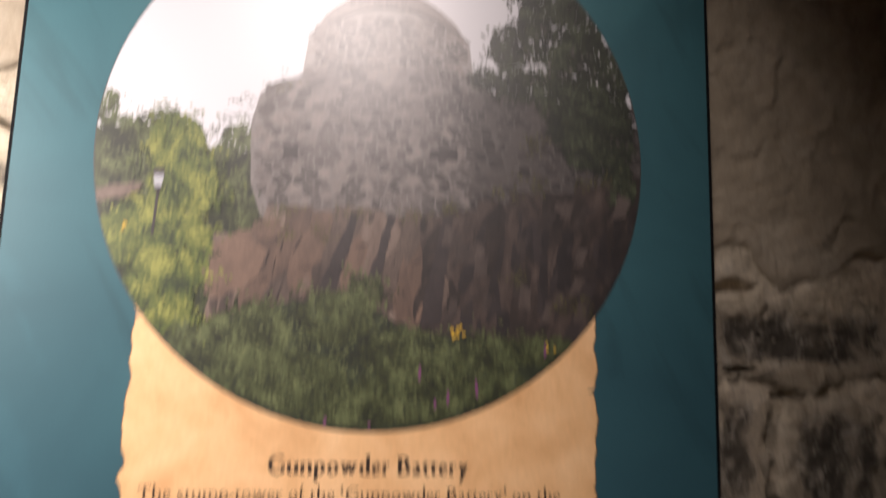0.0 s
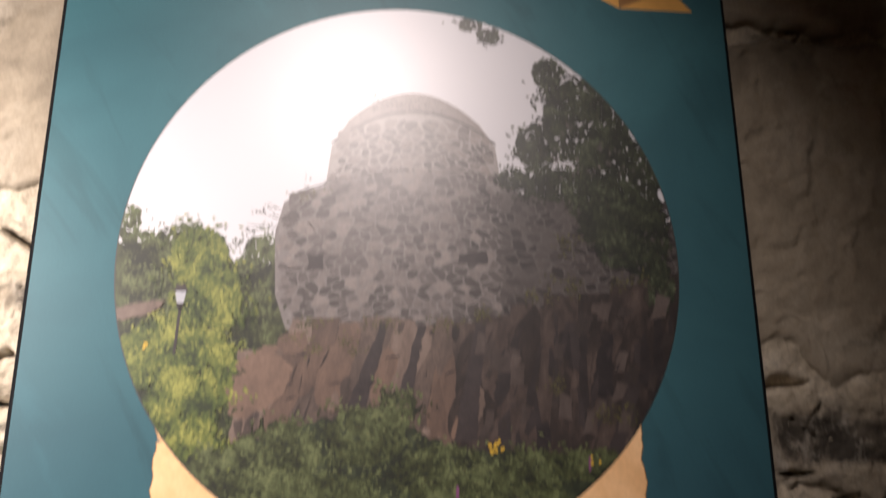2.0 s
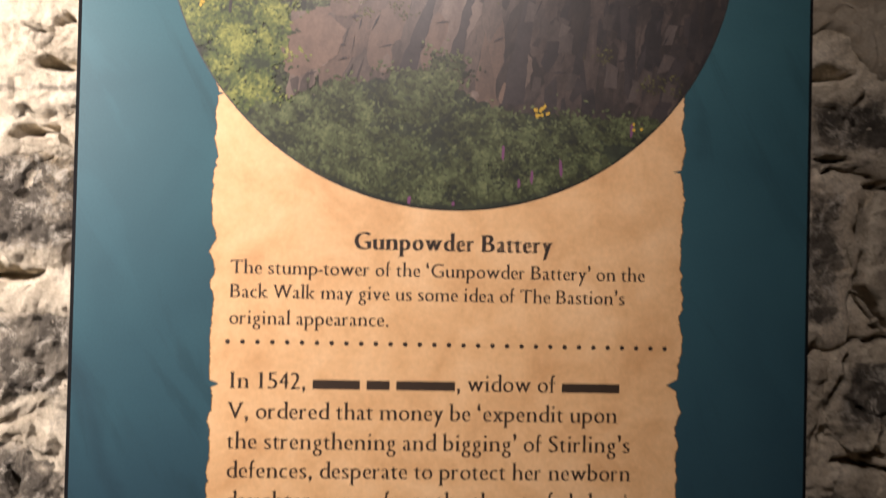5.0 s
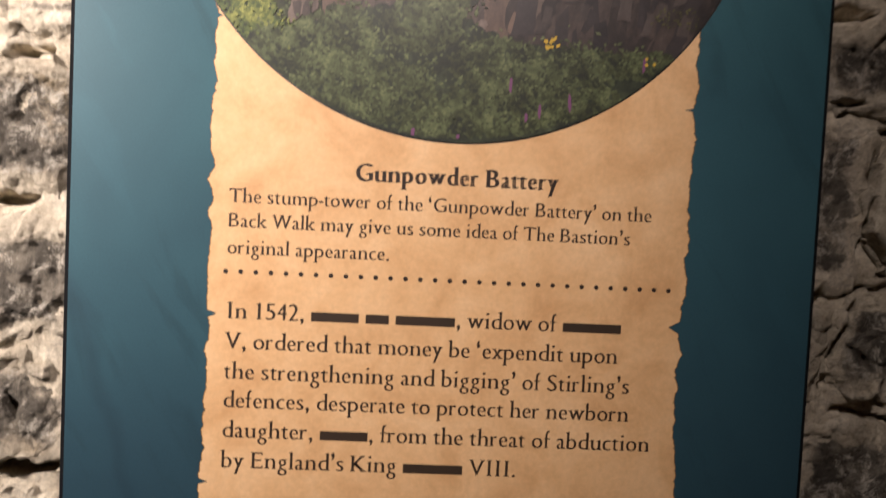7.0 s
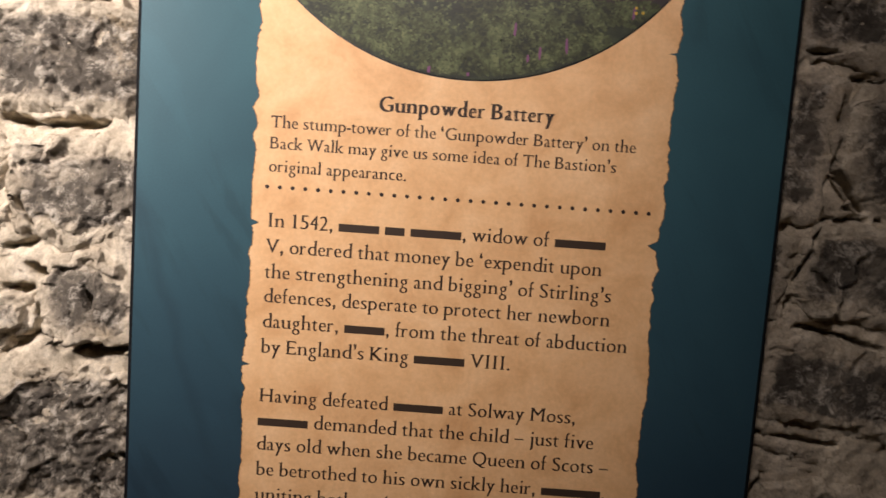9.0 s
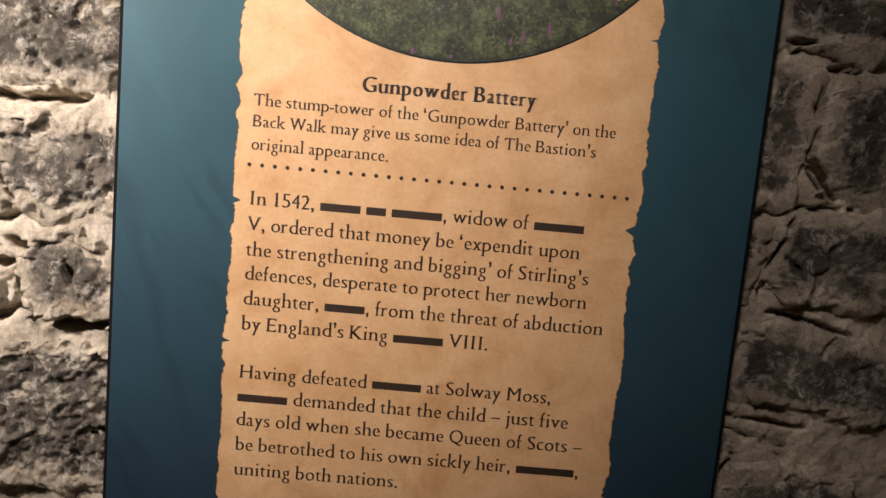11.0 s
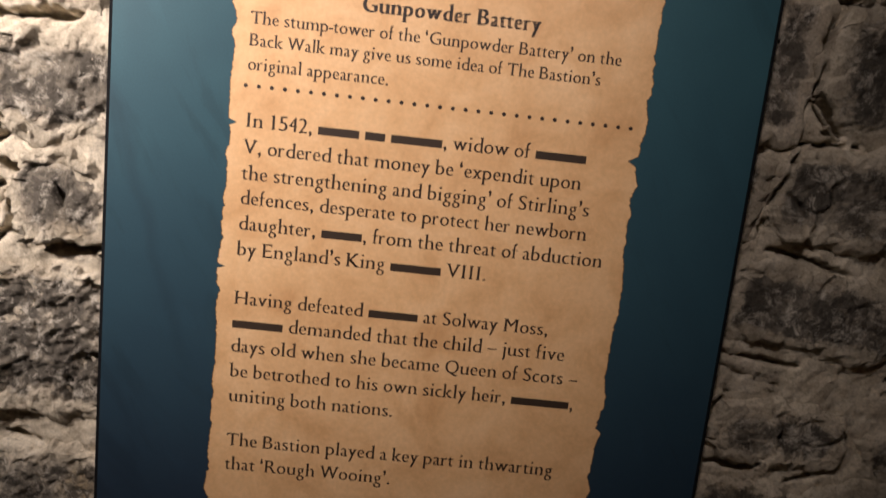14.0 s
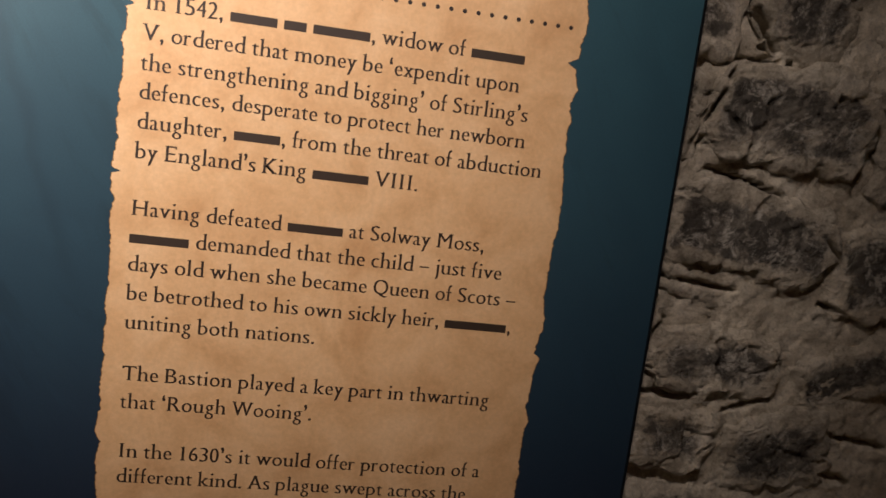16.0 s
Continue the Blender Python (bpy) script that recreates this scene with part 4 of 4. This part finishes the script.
# words, left end, right end, baseline; a run of bars stands for a person's name
LINES = [
    ("Gunpowder Battery", -0.104, 0.114, 1.4025, True),
    ("The stump-tower of the \u2018Gunpowder Battery\u2019 on the", -0.236, 0.218, 1.3735, False),
    ("Back Walk may give us some idea of The Bastion\u2019s", -0.236, 0.196, 1.3475, False),
    ("original appearance.", -0.236, -0.063, 1.319, False),
    ("In 1542, #### ## #####, widow of #####", -0.235, 0.192, 1.250, False),
    ("V, ordered that money be \u2018expendit upon", -0.235, 0.190, 1.2175, False),
    ("the strengthening and bigging\u2019 of Stirling\u2019s", -0.235, 0.205, 1.185, False),
    ("defences, desperate to protect her newborn", -0.235, 0.206, 1.154, False),
    ("daughter, ####, from the threat of abduction", -0.235, 0.231, 1.1215, False),
    ("by England\u2019s King ##### VIII.", -0.235, 0.085, 1.0885, False),
    ("Having defeated ##### at Solway Moss,", -0.235, 0.174, 1.0245, False),
    ("##### demanded that the child \u2013 just five", -0.235, 0.200, 0.9925, False),
    ("days old when she became Queen of Scots \u2013", -0.235, 0.222, 0.9605, False),
    ("be betrothed to his own sickly heir, ######,", -0.234, 0.221, 0.9265, False),
    ("uniting both nations.", -0.234, -0.016, 0.8925, False),
    ("The Bastion played a key part in thwarting", -0.233, 0.206, 0.8305, False),
    ("that \u2018Rough Wooing\u2019.", -0.233, -0.010, 0.7965, False),
    ("In the 1630\u2019s it would offer protection of a", -0.232, 0.207, 0.7355, False),
    ("different kind. As plague swept across the", -0.232, 0.193, 0.704, False),
]


# where each letter carries serifs: slabs at its feet and head, a flag at its upper left, a foot turned out to the right
FEET = "fhiklmnrxkvwyABDEFHIKMPRTVWXY1"
HEADS = "vwxykABDEFHIKMPRUVWXYJ"
FLAGS = "ijmnprubdhkl1"
TAILS = "aud"
SHRINK = 0.019


def crossings(data, rim, y):
    """The stretches of a letter that a level line passes through."""
    at = []
    for a, b in rim:
        p, q = data.vertices[a].co, data.vertices[b].co
        if (p.y - y) * (q.y - y) < 0:
            at.append(p.x + (y - p.y) / (q.y - p.y) * (q.x - p.x))
    at.sort()
    return list(zip(at[::2], at[1::2]))


def letter_height(c, y):
    """From the plain letter to an old-style one: a lower middle zone, tall ascenders."""
    if c.isupper() or c.isdigit():
        return (y - SHRINK) * 0.655 / (0.682 - 2 * SHRINK)
    if y < SHRINK:
        return (y - SHRINK) * 1.15
    if y < 0.449 - SHRINK:
        return (y - SHRINK) * 0.405 / (0.449 - 2 * SHRINK)
    return 0.405 + (y - 0.449 + SHRINK) * 0.305 / 0.233


def serifs(c, data):
    """Serif outlines of one letter, in its own units, as points with a shift across and up in ems."""
    count = collections.Counter(k for p in data.polygons for k in p.edge_keys)
    rim = [k for k, n in count.items() if n == 1]
    ys = [v.co.y for v in data.vertices]
    low, high = min(ys), max(ys)
    foot = high if c in "VWvwy" else SHRINK
    out = []

    def slab(l, r, level, up, left=0.050, right=0.050):
        if r - l > 0.22:
            r, right = l + 0.04, 0.0
        z = letter_height(c, level)
        out.append([(l, -left, z), (r, right, z), (r, right, z + up * 0.020), (r, 0.012, z + up * 0.034), (r, 0.0, z + up * 0.065), (l, 0.0, z + up * 0.065), (l, -0.012, z + up * 0.034), (l, -left, z + up * 0.020)])

    if c in FEET and c not in "VWvwyY":
        for l, r in crossings(data, rim, foot + 0.008):
            slab(l, r, foot, 1)
    if c in "pq":
        for l, r in crossings(data, rim, low + 0.008):
            slab(l, r, low, 1)
    if c in HEADS:
        for l, r in crossings(data, rim, (0.449 - SHRINK if c == "k" else high) - 0.008)[1 if c == "k" else 0:]:
            slab(l, r, 0.449 - SHRINK if c == "k" else high, -1)
    if c in FLAGS:
        top = high if c in "bdhkl1" else 0.449 - SHRINK
        runs = crossings(data, rim, top - 0.012)
        if c == "d":
            runs = runs[-1:]
        elif c != "u":
            runs = runs[:1]
        for l, r in runs:
            z = letter_height(c, top)
            out.append([(l, -0.068, z - 0.034), (l, -0.060, z - 0.044), (l, 0.0, z - 0.075), (r, 0.0, z - 0.04), (r, 0.0, z + 0.016), (l, 0.02, z + 0.006)])
    if c in TAILS:
        for l, r in crossings(data, rim, SHRINK + 0.008)[-1:]:
            out.append([(l, 0.01, 0.0), (r, 0.055, 0.004), (r, 0.058, 0.022), (r, 0.0, 0.055), (l, 0.01, 0.055)])
    if c in "ft":
        for l, r in crossings(data, rim, 0.25)[:1]:
            out.append([(l, -0.075, 0.366), (r, 0.110, 0.366), (r, 0.118, 0.408), (l, -0.060, 0.408)])
    if c in "TE":
        z = letter_height(c, high)
        l, r = min(v.co.x for v in data.vertices), max(v.co.x for v in data.vertices)
        if c == "T":
            out.append([(l, -0.018, z), (l, 0.03, z), (l, 0.0, z - 0.115), (l, -0.028, z - 0.115)])
        out.append([(r, -0.03, z), (r, 0.018, z), (r, 0.028, z - 0.115), (r, 0.0, z - 0.115)])
    if c == "E":
        out.append([(r, -0.03, 0.0), (r, 0.03, 0.0), (r, 0.045, 0.13), (r, 0.02, 0.13)])
    return out


def lay_text():
    """Sets each line letter by letter, drawn with a broad nib: thin level strokes, thick upright ones, and serifs."""
    shapes = {}
    for c in sorted({c for line in LINES for c in line[0]} - {" ", BAR}):
        curve = bpy.data.curves.new("lettering", "FONT")
        curve.body, curve.size, curve.resolution_u, curve.offset = c, 1.0, 4, -SHRINK if c.isalnum() else -0.008
        shapes[c] = new("lettering", curve)
    graph = bpy.context.evaluated_depsgraph_get()
    graph.update()
    glyphs = {}
    for c, ob in shapes.items():
        data = bpy.data.meshes.new_from_object(ob.evaluated_get(graph))
        glyphs[c] = ([v.co.to_2d() for v in data.vertices], [list(p.vertices) for p in data.polygons], serifs(c, data))
        curve = ob.data
        bpy.data.objects.remove(ob)
        bpy.data.curves.remove(curve)
        bpy.data.meshes.remove(data)
    for text, x0, x1, base, bold in LINES:
        em = (x1 - x0) / advance(text) * 1000
        nib = 0.092 if bold else 0.048
        bm = bmesh.new()
        x = x0
        for c, run in itertools.groupby(text):
            for c in run if c != BAR else [BAR * len(list(run))]:
                wide = advance(c) * em / 1000
                if BAR in c:
                    flat(bm, [(x + 0.02 * em, base), (x + wide - 0.03 * em, base), (x + wide - 0.03 * em, base + 0.38 * em), (x + 0.02 * em, base + 0.38 * em)], -0.0012)
                elif c != " ":
                    points, faces, feet = glyphs[c]
                    low, high = min(p.x for p in points), max(p.x for p in points)
                    margin = 0.046 if c in FEET + FLAGS else 0.034
                    sx = min(1.0, max(0.66, (wide / em - 2 * margin - nib) / (high - low))) * em
                    if not c.isalnum():
                        sx = 0.8 * em
                    shift = x + (wide - (high - low) * sx) / 2 - low * sx - (0.03 * em if c == "\u2018" else 0.0)
                    for k, (dx, dz) in enumerate(((-0.5, -0.12), (0.0, 0.0), (0.5, 0.12))):
                        verts = [bm.verts.new((shift + p.x * sx + dx * nib * em, -0.0003 - 0.00002 * k, base + (letter_height(c, p.y) + dz * nib) * em)) for p in points]
                        for f in faces:
                            bm.faces.new([verts[i] for i in f])
                    for outline in feet:
                        pts = [(shift + px * sx + (ax + math.copysign(nib / 2, ax)) * em, base + az * em) for px, ax, az in outline]
                        flat(bm, pts if sum(a[0] * b[1] - b[0] * a[1] for a, b in zip(pts, pts[1:] + pts[:1])) > 0 else pts[::-1], -0.0015)
                x += wide
        if bold:
            onto_board("heading", bm, HEAD_INK, parchment, "bold black serif heading printed on the parchment")
        else:
            onto_board("text_line", bm, INK, parchment, "line of dark brown printed serif text")


lay_text()
bm = bmesh.new()
bmesh.ops.create_circle(bm, cap_ends=True, segments=14, radius=0.0025, matrix=Matrix.Rotation(radians(90), 4, "X"))
dot = part("dot", bm, HEAD_INK, parchment, "small round black printed dot")
for k in range(31):
    one = dot if k == 0 else new("dot", dot.data)
    one.parent = parchment
    one["label"] = dot["label"]
    one.location = Vector((-0.2365 + 0.4775 * k / 30, -0.0003, 1.2998)) - board_shift
